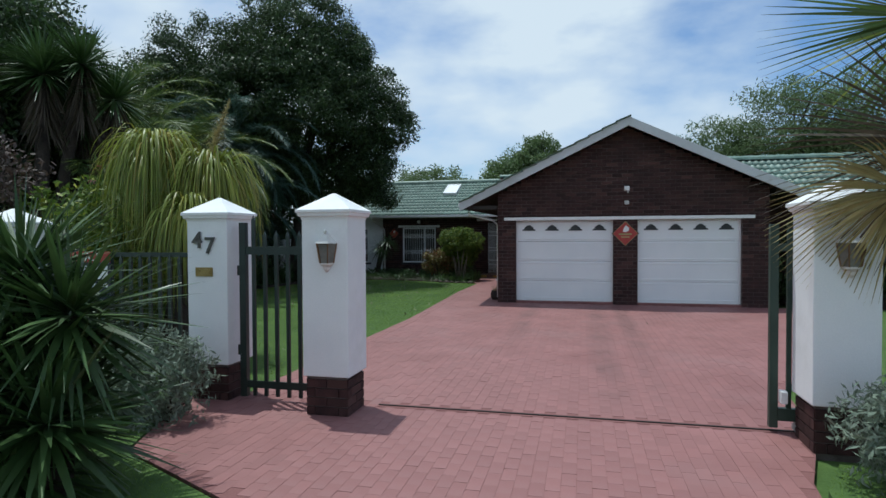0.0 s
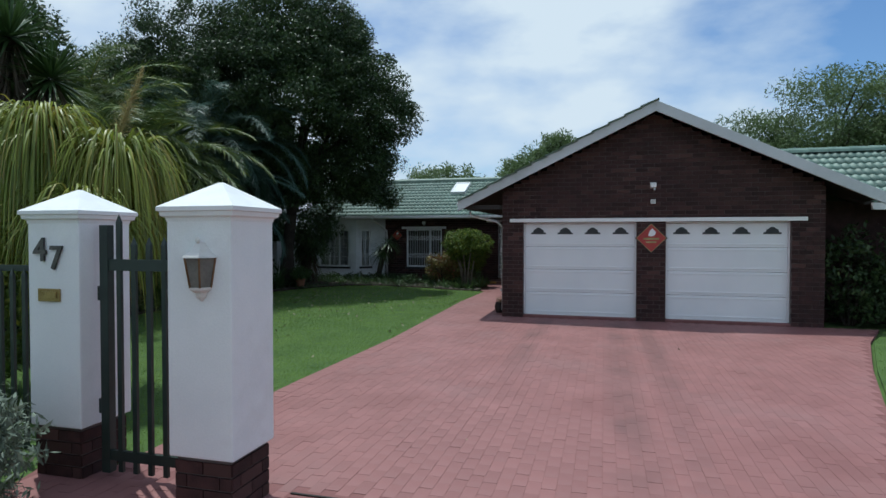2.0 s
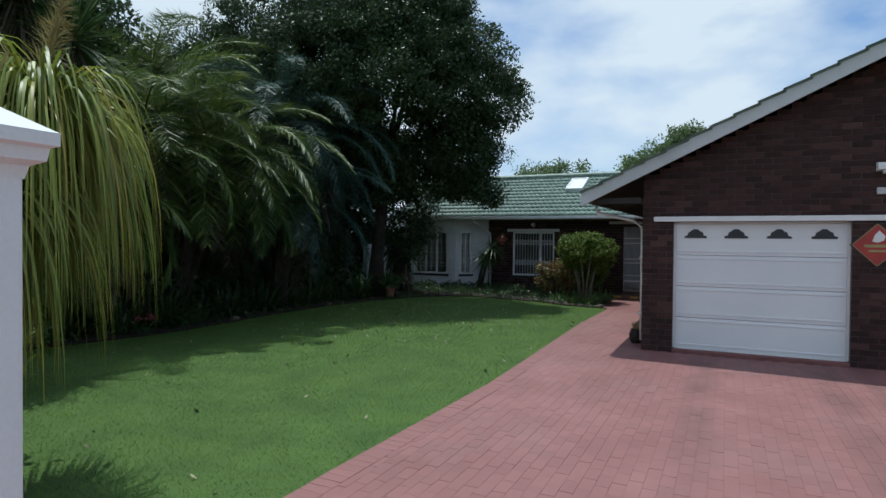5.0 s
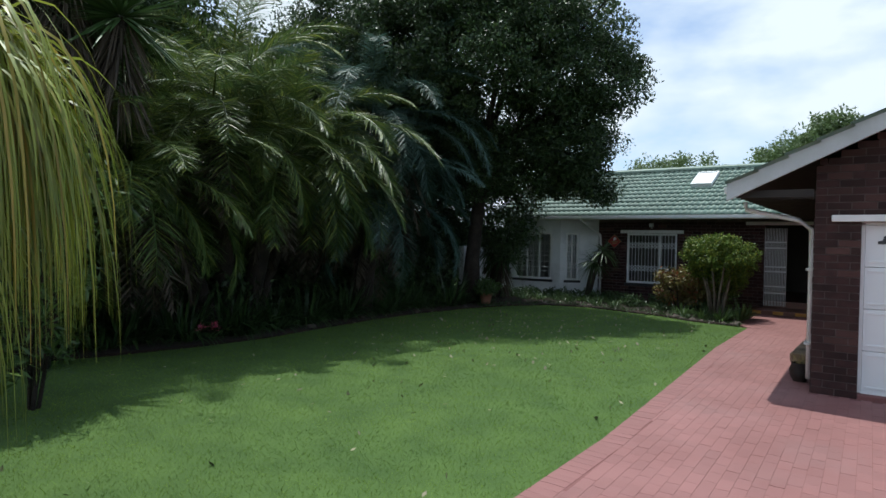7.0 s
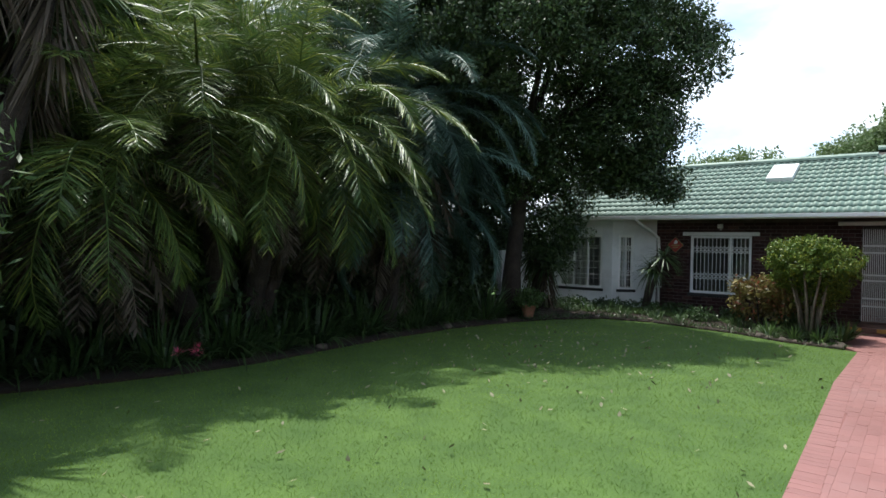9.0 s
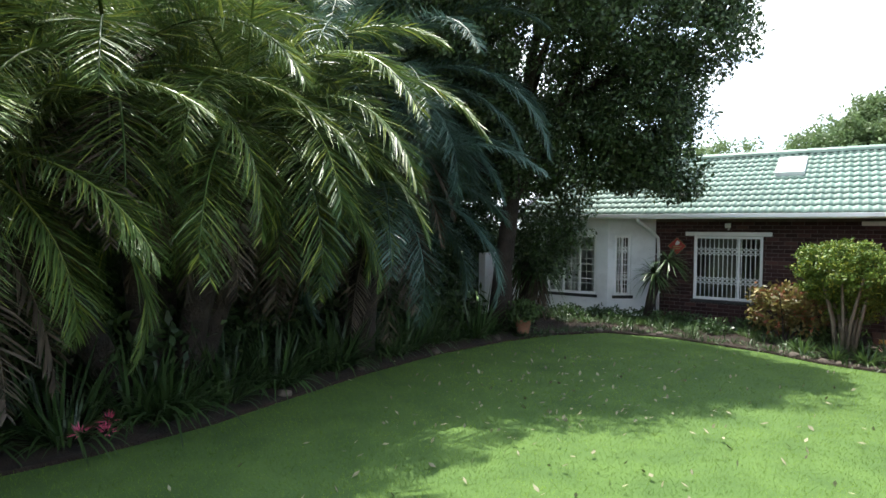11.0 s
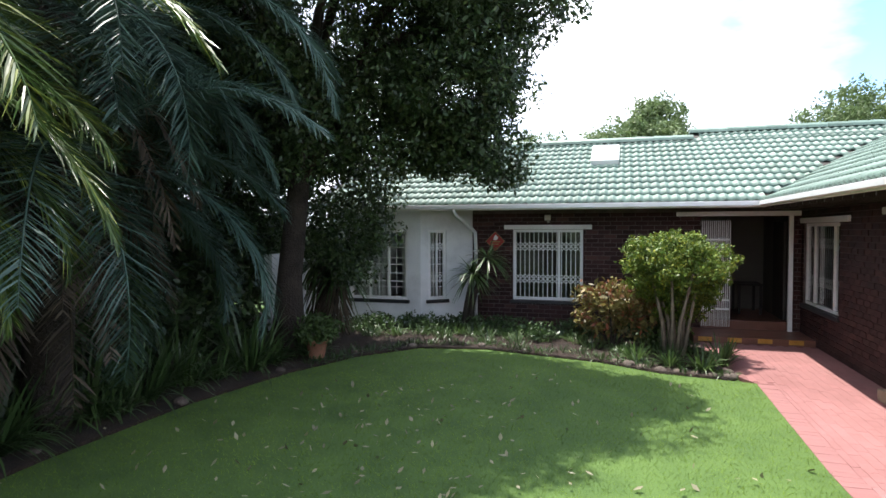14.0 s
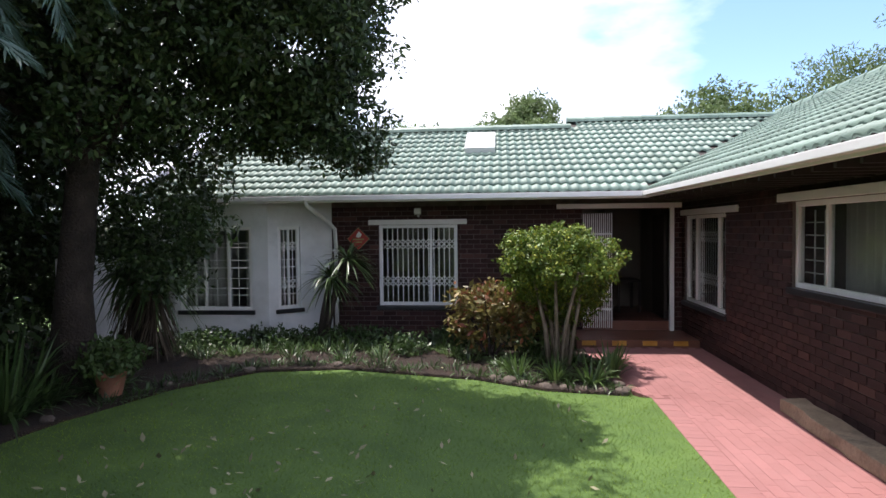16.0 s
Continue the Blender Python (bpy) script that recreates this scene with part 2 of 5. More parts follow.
PINK = mat("pink_flower", (0.42, 0.06, 0.12), (0.6, 0.12, 0.2), 0.6, 3, 9, 0, vary=0.2, translucent=0.2)
FALLEN = mat("fallen_leaf", (0.14, 0.14, 0.07), (0.34, 0.3, 0.19), 0.7, 3, 9, 0, vary=0.35)


def glass_mat():
    m = bpy.data.materials.new("window_glass")
    m.use_nodes = True
    b = m.node_tree.nodes["Principled BSDF"]
    b.inputs["Base Color"].default_value = (0.9, 0.95, 0.95, 1)
    b.inputs["Transmission Weight"].default_value, b.inputs["Roughness"].default_value, b.inputs["IOR"].default_value = 1.0, 0.02, 1.45
    return m


GLASS = glass_mat()
CLOUDY = mat("cloudy_glass", (0.2, 0.195, 0.18), (0.32, 0.31, 0.28), 0.2, 8, 60, 0.05, translucent=0.3)


# ---------------------------------------------------------------- mesh helpers
class Mb:
    """Collects vertices and faces of one mesh."""

    def __init__(self):
        self.v, self.f = [], []

    def add(self, verts, faces, m=None):
        k = len(self.v)
        self.v += [tuple(m @ Vector(p)) for p in verts] if m is not None else [tuple(p) for p in verts]
        self.f += [tuple(k + i for i in fc) for fc in faces]
        return self

    def box(self, x0, y0, z0, x1, y1, z1, m=None):
        v = [(x, y, z) for x in (x0, x1) for y in (y0, y1) for z in (z0, z1)]
        return self.add(v, [(0, 1, 3, 2), (4, 6, 7, 5), (0, 4, 5, 1), (2, 3, 7, 6), (0, 2, 6, 4), (1, 5, 7, 3)], m)

    def tube(self, pts, radii, n=8, cap=True):
        """A tapered round tube along pts."""
        pts = [Vector(p) for p in pts]
        rings = []
        for i, p in enumerate(pts):
            d = (pts[min(i + 1, len(pts) - 1)] - pts[max(i - 1, 0)]).normalized()
            s = d.cross(Vector((0.3, 0.9, 0.2)) if abs(d.z) > 0.9 else Vector((0, 0, 1))).normalized()
            u = s.cross(d)
            r = radii[i] if isinstance(radii, (list, tuple)) else radii
            rings.append([p + (s * math.cos(a) + u * math.sin(a)) * r for a in (2 * math.pi * j / n for j in range(n))])
        v = [q for r in rings for q in r]
        f = [(i * n + j, i * n + (j + 1) % n, (i + 1) * n + (j + 1) % n, (i + 1) * n + j) for i in range(len(pts) - 1) for j in range(n)]
        if cap:
            f += [tuple(range(n))[::-1], tuple((len(pts) - 1) * n + j for j in range(n))]
        return self.add(v, f)

    def prism(self, poly, lo, hi, m=None):
        """A flat polygon (x, y) drawn out from z=lo to z=hi."""
        n = len(poly)
        v = [(x, y, lo) for x, y in poly] + [(x, y, hi) for x, y in poly]
        f = [tuple(range(n))[::-1], tuple(range(n, 2 * n))] + [(i, (i + 1) % n, n + (i + 1) % n, n + i) for i in range(n)]
        return self.add(v, f, m)

    def mesh(self, name, bevel=0.0, smooth=False):
        me = bpy.data.meshes.new(name)
        me.from_pydata(self.v, [], self.f)
        if bevel:
            bm = bmesh.new()
            bm.from_mesh(me)
            bmesh.ops.recalc_face_normals(bm, faces=bm.faces)
            bmesh.ops.bevel(bm, geom=[e for e in bm.edges if len(e.link_faces) == 2 and e.calc_face_angle(0) > 0.5], offset=bevel, segments=2, affect="EDGES", profile=0.6)
            bm.to_mesh(me)
            bm.free()
        if smooth:
            me.shade_smooth()
        return me


def put(name, mb, material, parent=None, label="", bevel=0.0, smooth=False, category="", kind="", group=""):
    """One mesh object, under parent if given (in the parent's own axes)."""
    me = mb.mesh(name, bevel, smooth) if isinstance(mb, Mb) else mb
    if not me.materials:
        me.materials.append(material)
    ob = new(name, me)
    if parent:
        ob.parent = parent
    return tagged(ob, label, category, group, kind)


def thing(name, label, category, at=(0, 0, 0), rz=0, kind="", group=""):
    ob = new(name)
    ob.empty_display_size = 0.1
    ob.matrix_basis = pose(*at, 0, 0, rz)
    return tagged(ob, label, category, group, kind)


def np_mesh(name, verts, quads):
    """A mesh of quads from arrays."""
    me = bpy.data.meshes.new(name)
    verts, quads = np.asarray(verts, np.float32), np.asarray(quads, np.int32)
    me.vertices.add(len(verts))
    me.vertices.foreach_set("co", verts.ravel())
    k = quads.shape[1]
    me.loops.add(quads.size)
    me.loops.foreach_set("vertex_index", quads.ravel())
    me.polygons.add(len(quads))
    me.polygons.foreach_set("loop_start", np.arange(0, quads.size, k, dtype=np.int32))
    me.update(calc_edges=True)
    return me


def free_spans(u0, u1, z0, z1, holes):
    """Stretches of u0..u1 that no hole (a, b, c, d: u from a to b, z from c to d) cuts between z0 and z1."""
    spans = [(u0, u1)]
    for a, b, c, d in holes:
        if c < z1 - 0.004 and d > z0 + 0.004:
            spans = [s for lo, hi in spans for s in ((lo, min(hi, a)), (max(lo, b), hi)) if s[1] - s[0] > 0.02]
    return spans


def wall_body(mb, m, u0, u1, z0, z1, thick, holes):
    """Wall boxes round the holes, in a frame where u runs along x and the outer face is at y=0."""
    zs = sorted({z0, z1, *[min(max(h[i], z0), z1) for h in holes for i in (2, 3)]})
    for a, b in zip(zs, zs[1:]):
        for lo, hi in free_spans(u0, u1, a, b, holes):
            mb.box(lo, 0, a, hi, thick, b, m)


BRICK_L, BRICK_H, JOINT = 0.222, 0.074, 0.011
full_brick = Mb().box(-BRICK_L / 2, -0.011, 0, BRICK_L / 2, 0.0, BRICK_H)


def brickwork(wall, m, u0, u1, z0, z1, holes, near, limit=300, roof=None):
    """Bricks laid in stretcher bond on a wall; those inside near (u from, u to, z from, z to) are pieces of their own."""
    rest, count, row, z = Mb(), 0, 0, z0
    me = full_brick.mesh("brick")
    me.materials.append(BRICK)
    rng = random.Random(len(wall.name) + int(u1 * 7))
    while z + BRICK_H <= z1 + 0.001:
        lo_u, hi_u = roof(z + BRICK_H) if roof else (u0, u1)
        for lo, hi in free_spans(lo_u, hi_u, z, z + BRICK_H, holes):
            step = BRICK_L + JOINT
            k = math.floor((lo - u0) / step) - 1
            while True:
                a = u0 + k * step + (step / 2 if row % 2 else 0)
                b = a + BRICK_L
                k += 1
                if a >= hi - 0.02:
                    break
                a2, b2 = max(a, lo + 0.003), min(b, hi - 0.003)
                if b2 - a2 < 0.02:
                    continue
                out = rng.uniform(-0.003, 0.003)
                if b2 - a2 > BRICK_L - 0.002 and count < limit and near[0] <= a2 and b2 <= near[1] and near[2] <= z <= near[3]:
                    ob = new("brick", me)
                    ob.parent = wall
                    ob.matrix_basis = m @ Matrix.Translation(((a2 + b2) / 2, out, z))
                    count += 1
                else:
                    rest.box(a2, -0.011 + out, z, b2, 0.0, z + BRICK_H, m)
        z += BRICK_H + JOINT
        row += 1
    put("brickwork", rest, BRICK, wall, kind="stuff")

# ---------------------------------------------------------------- plan
HOUSE_Y, WING_X, GARAGE_Y, WING_E, RIDGE_X = 23.2, -2.3, 14.1, 3.72, 0.72
EAVE_Z, PITCH = 2.45, 0.435                         # main roof
WING_PITCH, FALL = 0.483, 0.005                     # wing roof, and how its eave falls towards the street
BED = [(-4.05, 19.45), (-4.9, 19.6), (-5.7, 20.05), (-7.5, 20.5), (-8.6, 20.3), (-9.3, 19.4), (-9.75, 18.2), (-10.05, 16.6), (-10.1, 14.9), (-10.0, 13.4), (-9.9, 12.3), (-10.0, 11.2), (-10.3, 9.9), (-10.8, 8.6), (-12.0, 7.6)]

# ground to the horizon, road
gm = Mb()
gm.add([(-900, -900, -0.05), (900, -900, -0.05), (900, 900, -0.05), (-900, 900, -0.05)], [(0, 1, 2, 3)])
put("ground", gm, GROUND, label="grassy ground reaching the horizon", kind="structure", category="ground")
put("road", Mb().box(-80, -12, -0.12, 80, -4.5, -0.03), ASPHALT, label="grey asphalt street in front of the property", kind="structure", category="road")


# ---------------------------------------------------------------- paving
def in_poly(x, y, poly):
    hit, j = False, len(poly) - 1
    for i in range(len(poly)):
        (xi, yi), (xj, yj) = poly[i], poly[j]
        if (yi > y) != (yj > y) and x < (xj - xi) * (y - yi) / (yj - yi) + xi:
            hit = not hit
        j = i
    return hit


DRIVE = [(-3.7, 5.2), (-3.69, 8.0), (-3.62, 11.0), (-3.7, 13.5), (-3.8, 16.5), (-3.76, 19.4), (-4.16, 20.2), (-4.16, 22.2), (-2.3, 22.2), (-2.3, 14.1), (4.6, 14.1), (3.9, 12.6), (3.1, 10.4), (2.3, 7.9), (1.75, 6.4), (1.6, 5.2)]
APRON = [(-4.25, 5.2), (-4.05, 4.55), (-3.68, 3.62), (-2.4, 3.0), (-1.9, 2.2), (-1.9, -4.5), (1.3, -4.5), (1.05, 3.0), (1.2, 4.1), (1.6, 5.2)]
drive = put("driveway", Mb().prism(DRIVE, -0.06, -0.0025), PAVEJOINT, label="red painted brick-paved driveway leading to the garage", kind="structure", category="driveway")
apron = put("apron", Mb().prism(APRON, -0.06, -0.0025), PAVEJOINT, label="red painted brick paving outside the gate", kind="structure", category="pavement")


EDGE = [(-3.7, 5.2), (-3.69, 8.0), (-3.62, 11.0), (-3.7, 13.5), (-3.8, 16.5), (-3.76, 19.4)]


def edge_x(y):
    for (xa, ya), (xb, yb) in zip(EDGE, EDGE[1:]):
        if ya <= y <= yb:
            return xa + (xb - xa) * (y - ya) / (yb - ya)
    return -99.0


def edging(base):
    """A row of pavers set crosswise along the lawn edge."""
    me = Mb().box(-0.099, -0.0488, -0.02, 0.099, 0.0488, 0.0).mesh("edging_paver")
    me.materials.append(PAVER)
    rng, y = random.Random(6), 5.3
    while y < 19.35:
        ob = new("edging_paver", me)
        ob.parent = base
        turn = math.degrees(math.atan2(edge_x(min(y + 0.05, 19.39)) - edge_x(y), 0.05))
        ob.matrix_basis = pose(edge_x(y) + 0.1, y, rng.uniform(-0.0008, 0.0015), 0, rng.uniform(-0.3, 0.3), -turn + rng.uniform(-0.5, 0.5))
        y += 0.1


def pave(base, poly, x0, x1, y0, y1, near):
    """Pavers in courses across the drive, 0.2 by 0.1, laid over the joint bed."""
    me = Mb().box(-0.0489, -0.0989, -0.02, 0.0489, 0.0989, 0.0).mesh("paver")
    me.materials.append(PAVER)
    rest, rng, x, row, count = Mb(), random.Random(5), x0 + 0.03, 0, 0
    while x < x1:
        y = y0 + (0.1 if row % 2 else 0)
        while y < y1:
            lo = max(x - 0.0489, edge_x(y) + 0.203)
            if lo < x + 0.025 and all(in_poly(x + a, y + b, poly) for a in (-0.04, 0.04) for b in (-0.09, 0.09)):
                dz = rng.uniform(-0.0006, 0.0012)
                if near[0] < x < near[1] and near[2] < y < near[3] and count < 300:
                    ob = new("paver", me)
                    ob.parent = base
                    ob.matrix_basis = pose(x, y, dz, rng.uniform(-0.4, 0.4), rng.uniform(-0.3, 0.3), rng.uniform(-0.6, 0.6))
                    count += 1
                else:
                    rest.box(lo, y - 0.0989, -0.02, x + 0.0489, y + 0.0989, dz)
            y += 0.2
        x += 0.1
        row += 1
    put("paving", rest, PAVER, base, kind="stuff")


# ---------------------------------------------------------------- walls
def frame_at(x, y, rz):
    return pose(x, y, 0, 0, 0, rz)


M_FRONT = frame_at(0, GARAGE_Y, 0)                 # outer face towards -y
M_HOUSE = frame_at(0, HOUSE_Y, 0)
M_WING = frame_at(WING_X, 0, -90)                  # u = -y, outer face towards -x
DOORS = [(-1.86, 0.4, 0.0, 1.98), (0.95, 3.16, 0.0, 1.98)]
WIN_HOUSE = (-7.56, -6.15, 0.52, 1.96)
DOOR_HOUSE = (-3.98, -2.46, 0.1, 2.2)
WIN_W1 = (-23.05, -21.24, 0.64, 2.06)
WIN_W2 = (-19.4, -16.9, 1.22, 2.13)

mb = Mb()
wall_body(mb, M_FRONT, WING_X, WING_E, -0.1, 2.45, 0.22, DOORS)
mb.prism([(WING_X, 2.45), (WING_E, 2.45), (WING_E, 2.6), (RIDGE_X, 4.1), (WING_X, 2.6)], -0.22, 0, M_FRONT @ pose(0, 0, 0, 90))
wall_garage = put("wall_garage", mb, MORTAR, label="dark brown face brick gable wall of the garage", kind="structure", category="wall")
mb = Mb()
wall_body(mb, M_HOUSE, -8.42, WING_X, -0.1, 2.75, 0.22, [WIN_HOUSE, DOOR_HOUSE])
wall_house = put("wall_house", mb, MORTAR, label="dark brown face brick front wall of the house", kind="structure", category="wall")
mb = Mb()
wall_body(mb, M_WING, -23.2, -14.32, -0.1, 2.6, 0.22, [WIN_W1, WIN_W2])
wall_wing = put("wall_wing", mb, MORTAR, label="dark brown face brick side wall of the garage wing", kind="structure", category="wall")
mb = Mb()
mb.box(WING_E - 0.22, 14.32, -0.1, WING_E, 23.2, 2.6)
put("wall_wing_east", mb, MORTAR, label="dark brown brick east wall of the garage", kind="structure", category="wall")

# white plastered bay and west end
WIN_BAY = (-10.88, -9.61, 0.53, 1.95)
mb = Mb()
wall_body(mb, frame_at(0, 22.45, 0), -11.0, -9.32, 0.04, 2.46, 0.2, [WIN_BAY])
facet_len = math.hypot(0.9, 0.75)
M_FACET = pose(-9.32, 22.45, 0, 0, 0, math.degrees(math.atan2(0.75, 0.9)))
WIN_FACET = (0.17, 0.57, 0.53, 1.95)
wall_body(mb, M_FACET, 0, facet_len, 0.04, 2.46, 0.2, [WIN_FACET])
wall_body(mb, pose(-11.75, 23.2, 0, 0, 0, -45), 0, 1.06, 0.04, 2.46, 0.2, [])
mb.prism([(23.2, 0.1), (29.0, 0.1), (29.0, 2.6), (25.75, 3.9), (23.2, 2.8)], 0, 0.2, Matrix(((0, 0, 1, -11.75), (1, 0, 0, 0), (0, 1, 0, 0), (0, 0, 0, 1))))
put("wall_white", mb, HOUSE_WHITE, label="white plastered bay and west wall of the house", kind="structure", category="wall")
mb = Mb()
mb.prism([(-8.44, 23.24), (-9.3, 22.49), (-11.0, 22.49), (-11.72, 23.24), (-11.72, 23.4), (-8.44, 23.4)], -0.1, 0.04)
put("plinth", mb, MORTAR, label="dark brick plinth below the white plaster", kind="structure", category="plinth")

# inside: floor, back walls, ceiling, hall
mb = Mb()
mb.prism([(-11.55, 23.42), (3.5, 23.42), (3.5, 29), (-11.55, 29)], 0.0, 0.12)
put("floor", mb, FLOORBROWN, label="brown tiled floor inside the house", kind="structure", category="floor")
put("floor_wing", Mb().prism([(-2.08, 14.34), (3.5, 14.34), (3.5, 23.4), (-2.08, 23.4)], -0.05, 0.06), FLOORBROWN, label="floor inside the garage wing", kind="structure", category="floor")
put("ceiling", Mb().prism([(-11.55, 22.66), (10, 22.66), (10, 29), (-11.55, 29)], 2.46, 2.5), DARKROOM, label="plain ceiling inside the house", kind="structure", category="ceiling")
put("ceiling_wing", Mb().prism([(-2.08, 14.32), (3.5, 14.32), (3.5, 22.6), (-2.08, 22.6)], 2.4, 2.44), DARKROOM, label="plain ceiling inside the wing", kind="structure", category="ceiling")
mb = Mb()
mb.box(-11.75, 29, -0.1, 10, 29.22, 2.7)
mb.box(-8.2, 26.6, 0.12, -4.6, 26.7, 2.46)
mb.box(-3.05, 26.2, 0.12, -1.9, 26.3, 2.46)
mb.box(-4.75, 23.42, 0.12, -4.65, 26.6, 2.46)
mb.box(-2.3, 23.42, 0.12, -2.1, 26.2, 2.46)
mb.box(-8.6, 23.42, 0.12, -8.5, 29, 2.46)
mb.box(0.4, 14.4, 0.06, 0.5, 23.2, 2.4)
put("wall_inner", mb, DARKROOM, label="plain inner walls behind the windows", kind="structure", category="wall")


# ---------------------------------------------------------------- roofs
def roof_plane(mb, poly, thick=0.06):
    """A slab under a sloping polygon of (x, y, z)."""
    n = len(poly)
    v = list(poly) + [(x, y, z - thick) for x, y, z in poly]
    f = [tuple(range(n)), tuple(range(2 * n - 1, n - 1, -1))] + [(i, n + i, n + (i + 1) % n, (i + 1) % n) for i in range(n)]
    mb.add(v, f)


EY, EX = 22.2, -3.12                                # eave lines of the main roof and of the wing
RY1, RY2 = 25.75, 26.25                             # ridges: lower west part, higher east part
RZ1, RZ2 = EAVE_Z + PITCH * (RY1 - EY), EAVE_Z + PITCH * (RY2 - EY)
WR = RIDGE_X - EX                                   # half width of the wing roof
KV = PITCH / WING_PITCH                             # valley: metres along x for each metre along y
VY = EY + WR / KV                                   # where the wing's ridge meets the main roof
STEP_X = -3.9
WEST_X, EAST_X = -11.62, 11.5
VERGE_Y = 13.72


def wing_eave(y):
    return EAVE_Z - FALL * (EY - y)


EAVE_F = wing_eave(VERGE_Y)                         # eave height at the street gable
RZW = EAVE_F + WING_PITCH * WR
RZB = EAVE_Z + WING_PITCH * WR

mb = Mb()
zr = lambda y: EAVE_Z + PITCH * (y - EY)
roof_plane(mb, [(WEST_X, EY, EAVE_Z), (EX, EY, EAVE_Z), (EX + (RY1 - EY) * KV, RY1, RZ1), (WEST_X, RY1, RZ1)])
roof_plane(mb, [(STEP_X, RY1, RZ1), (EX + (RY1 - EY) * KV, RY1, RZ1), (EX + (RY2 - EY) * KV, RY2, RZ2), (STEP_X, RY2, RZ2)])
roof_plane(mb, [(WEST_X, RY1, RZ1), (STEP_X, RY1, RZ1), (STEP_X, 29.8, RZ1 - PITCH * (29.8 - RY1)), (WEST_X, 29.8, RZ1 - PITCH * (29.8 - RY1))])
roof_plane(mb, [(STEP_X, RY2, RZ2), (EAST_X, RY2, RZ2), (EAST_X, 30.3, RZ2 - PITCH * 4.05), (STEP_X, 30.3, RZ2 - PITCH * 4.05)])
roof_plane(mb, [(2 * RIDGE_X - EX - (RY2 - EY) * KV, RY2, RZ2), (2 * RIDGE_X - EX, EY, EAVE_Z), (EAST_X, EY, EAVE_Z), (EAST_X, RY2, RZ2)])
roof_main = put("roof_main", mb, TIMBER, label="green tiled pitched roof of the house", kind="structure", category="roof")
mb = Mb()
roof_plane(mb, [(EX, VERGE_Y, EAVE_F), (RIDGE_X, VERGE_Y, RZW), (RIDGE_X, VY, RZB), (EX, EY, EAVE_Z)])
roof_plane(mb, [(RIDGE_X, VERGE_Y, RZW), (2 * RIDGE_X - EX, VERGE_Y, EAVE_F), (2 * RIDGE_X - EX, EY, EAVE_Z), (RIDGE_X, VY, RZB)])
roof_wing = put("roof_wing", mb, TIMBER, label="green tiled gable roof over the garage wing", kind="structure", category="roof")

TILE_W, TILE_L = 0.31, 0.335


def tile_mesh():
    """One double-roll concrete tile: wavy section, thick lower edge."""
    n, v, f = 12, [], []
    for k, (yy, lift) in enumerate(((0.0, 0.03), (TILE_L + 0.03, 0.004))):
        for i in range(n + 1):
            u = i / n
            v.append((u * TILE_W, yy, lift + 0.017 * (1 + math.cos(4 * math.pi * u)) * 0.9))
    for i in range(n + 1):
        u = i / n
        v.append((u * TILE_W, 0.004, 0.012 + 0.017 * (1 + math.cos(4 * math.pi * u)) * 0.9 - 0.014))
    for i in range(n):
        f.append((i, i + 1, n + 2 + i, n + 1 + i))
        f.append((2 * n + 2 + i, 2 * n + 3 + i, i + 1, i))
    me = bpy.data.meshes.new("roof_tile")
    me.from_pydata(v, [], f)
    me.shade_smooth()
    me.materials.append(TILE)
    return me, np.array(v), f


tile_me, tile_v, tile_f = tile_mesh()


def lay_tiles(roof, origin, along, width_at, length, near, pitch=PITCH):
    """Tiles on a slope. origin: a point of the eave; along: unit vector along the eave; width_at(s): from and to along the eave at s up the slope."""
    a = Vector(along)
    up = Vector((-a.y, a.x, 0))
    slope = (up + Vector((0, 0, pitch))).normalized()
    nrm = a.cross(slope)
    base = Matrix((a, slope, nrm)).transposed().to_4x4()
    rng, rest_v, rest_f, count = random.Random(3), [], [], 0
    s = -0.05
    while s < length - 0.1:
        lo, hi = width_at(s + 0.17)
        k = math.ceil(lo / TILE_W)
        while (k + 1) * TILE_W <= hi + 0.12:
            p = Vector(origin) + a * (k * TILE_W) + slope * s + nrm * rng.uniform(0.0, 0.004)
            m = Matrix.Translation(p) @ base @ pose(0, 0, 0, 0, 0, rng.uniform(-0.35, 0.35))
            if count < 300 and near[0] <= k * TILE_W <= near[1] and s <= near[2]:
                ob = new("roof_tile", tile_me)
                ob.parent = roof
                ob.matrix_basis = m
                count += 1
            else:
                q = len(rest_v) * len(tile_v)
                mm = np.array(m)
                rest_v.append(tile_v @ mm[:3, :3].T + mm[:3, 3])
                rest_f += [tuple(q + i for i in fc) for fc in tile_f]
            k += 1
        s += TILE_L
    me = np_mesh("tiling", np.concatenate(rest_v), np.array(rest_f))
    me.shade_smooth()
    put("tiling", me, TILE, roof, kind="stuff")


SL, SW = math.sqrt(1 + PITCH ** 2), math.sqrt(1 + WING_PITCH ** 2)


def ridge_caps(roof, p, q):
    """Half-round ridge tiles from p to q."""
    p, q = Vector(p), Vector(q)
    d = (q - p).normalized()
    n = int((q - p).length / 0.4)
    side = Vector((-d.y, d.x, 0)).normalized()
    mb = Mb()
    for i in range(n):
        a, r = p + d * (i * (q - p).length / n), 0.115
        b = a + d * ((q - p).length / n + 0.03)
        v = []
        for c, rr in ((a, r + 0.012), (b, r)):
            v += [c + side * rr * math.cos(t) * 1.15 + Vector((0, 0, rr * math.sin(t) - 0.02)) for t in (math.pi * j / 6 for j in range(7))]
        mb.add(v, [(j, j + 1, j + 8, j + 7) for j in range(6)] + [(6, 5, 4, 3, 2, 1, 0), (7, 8, 9, 10, 11, 12, 13)])
    put("ridge_tiles", mb, TILE, roof, kind="stuff")


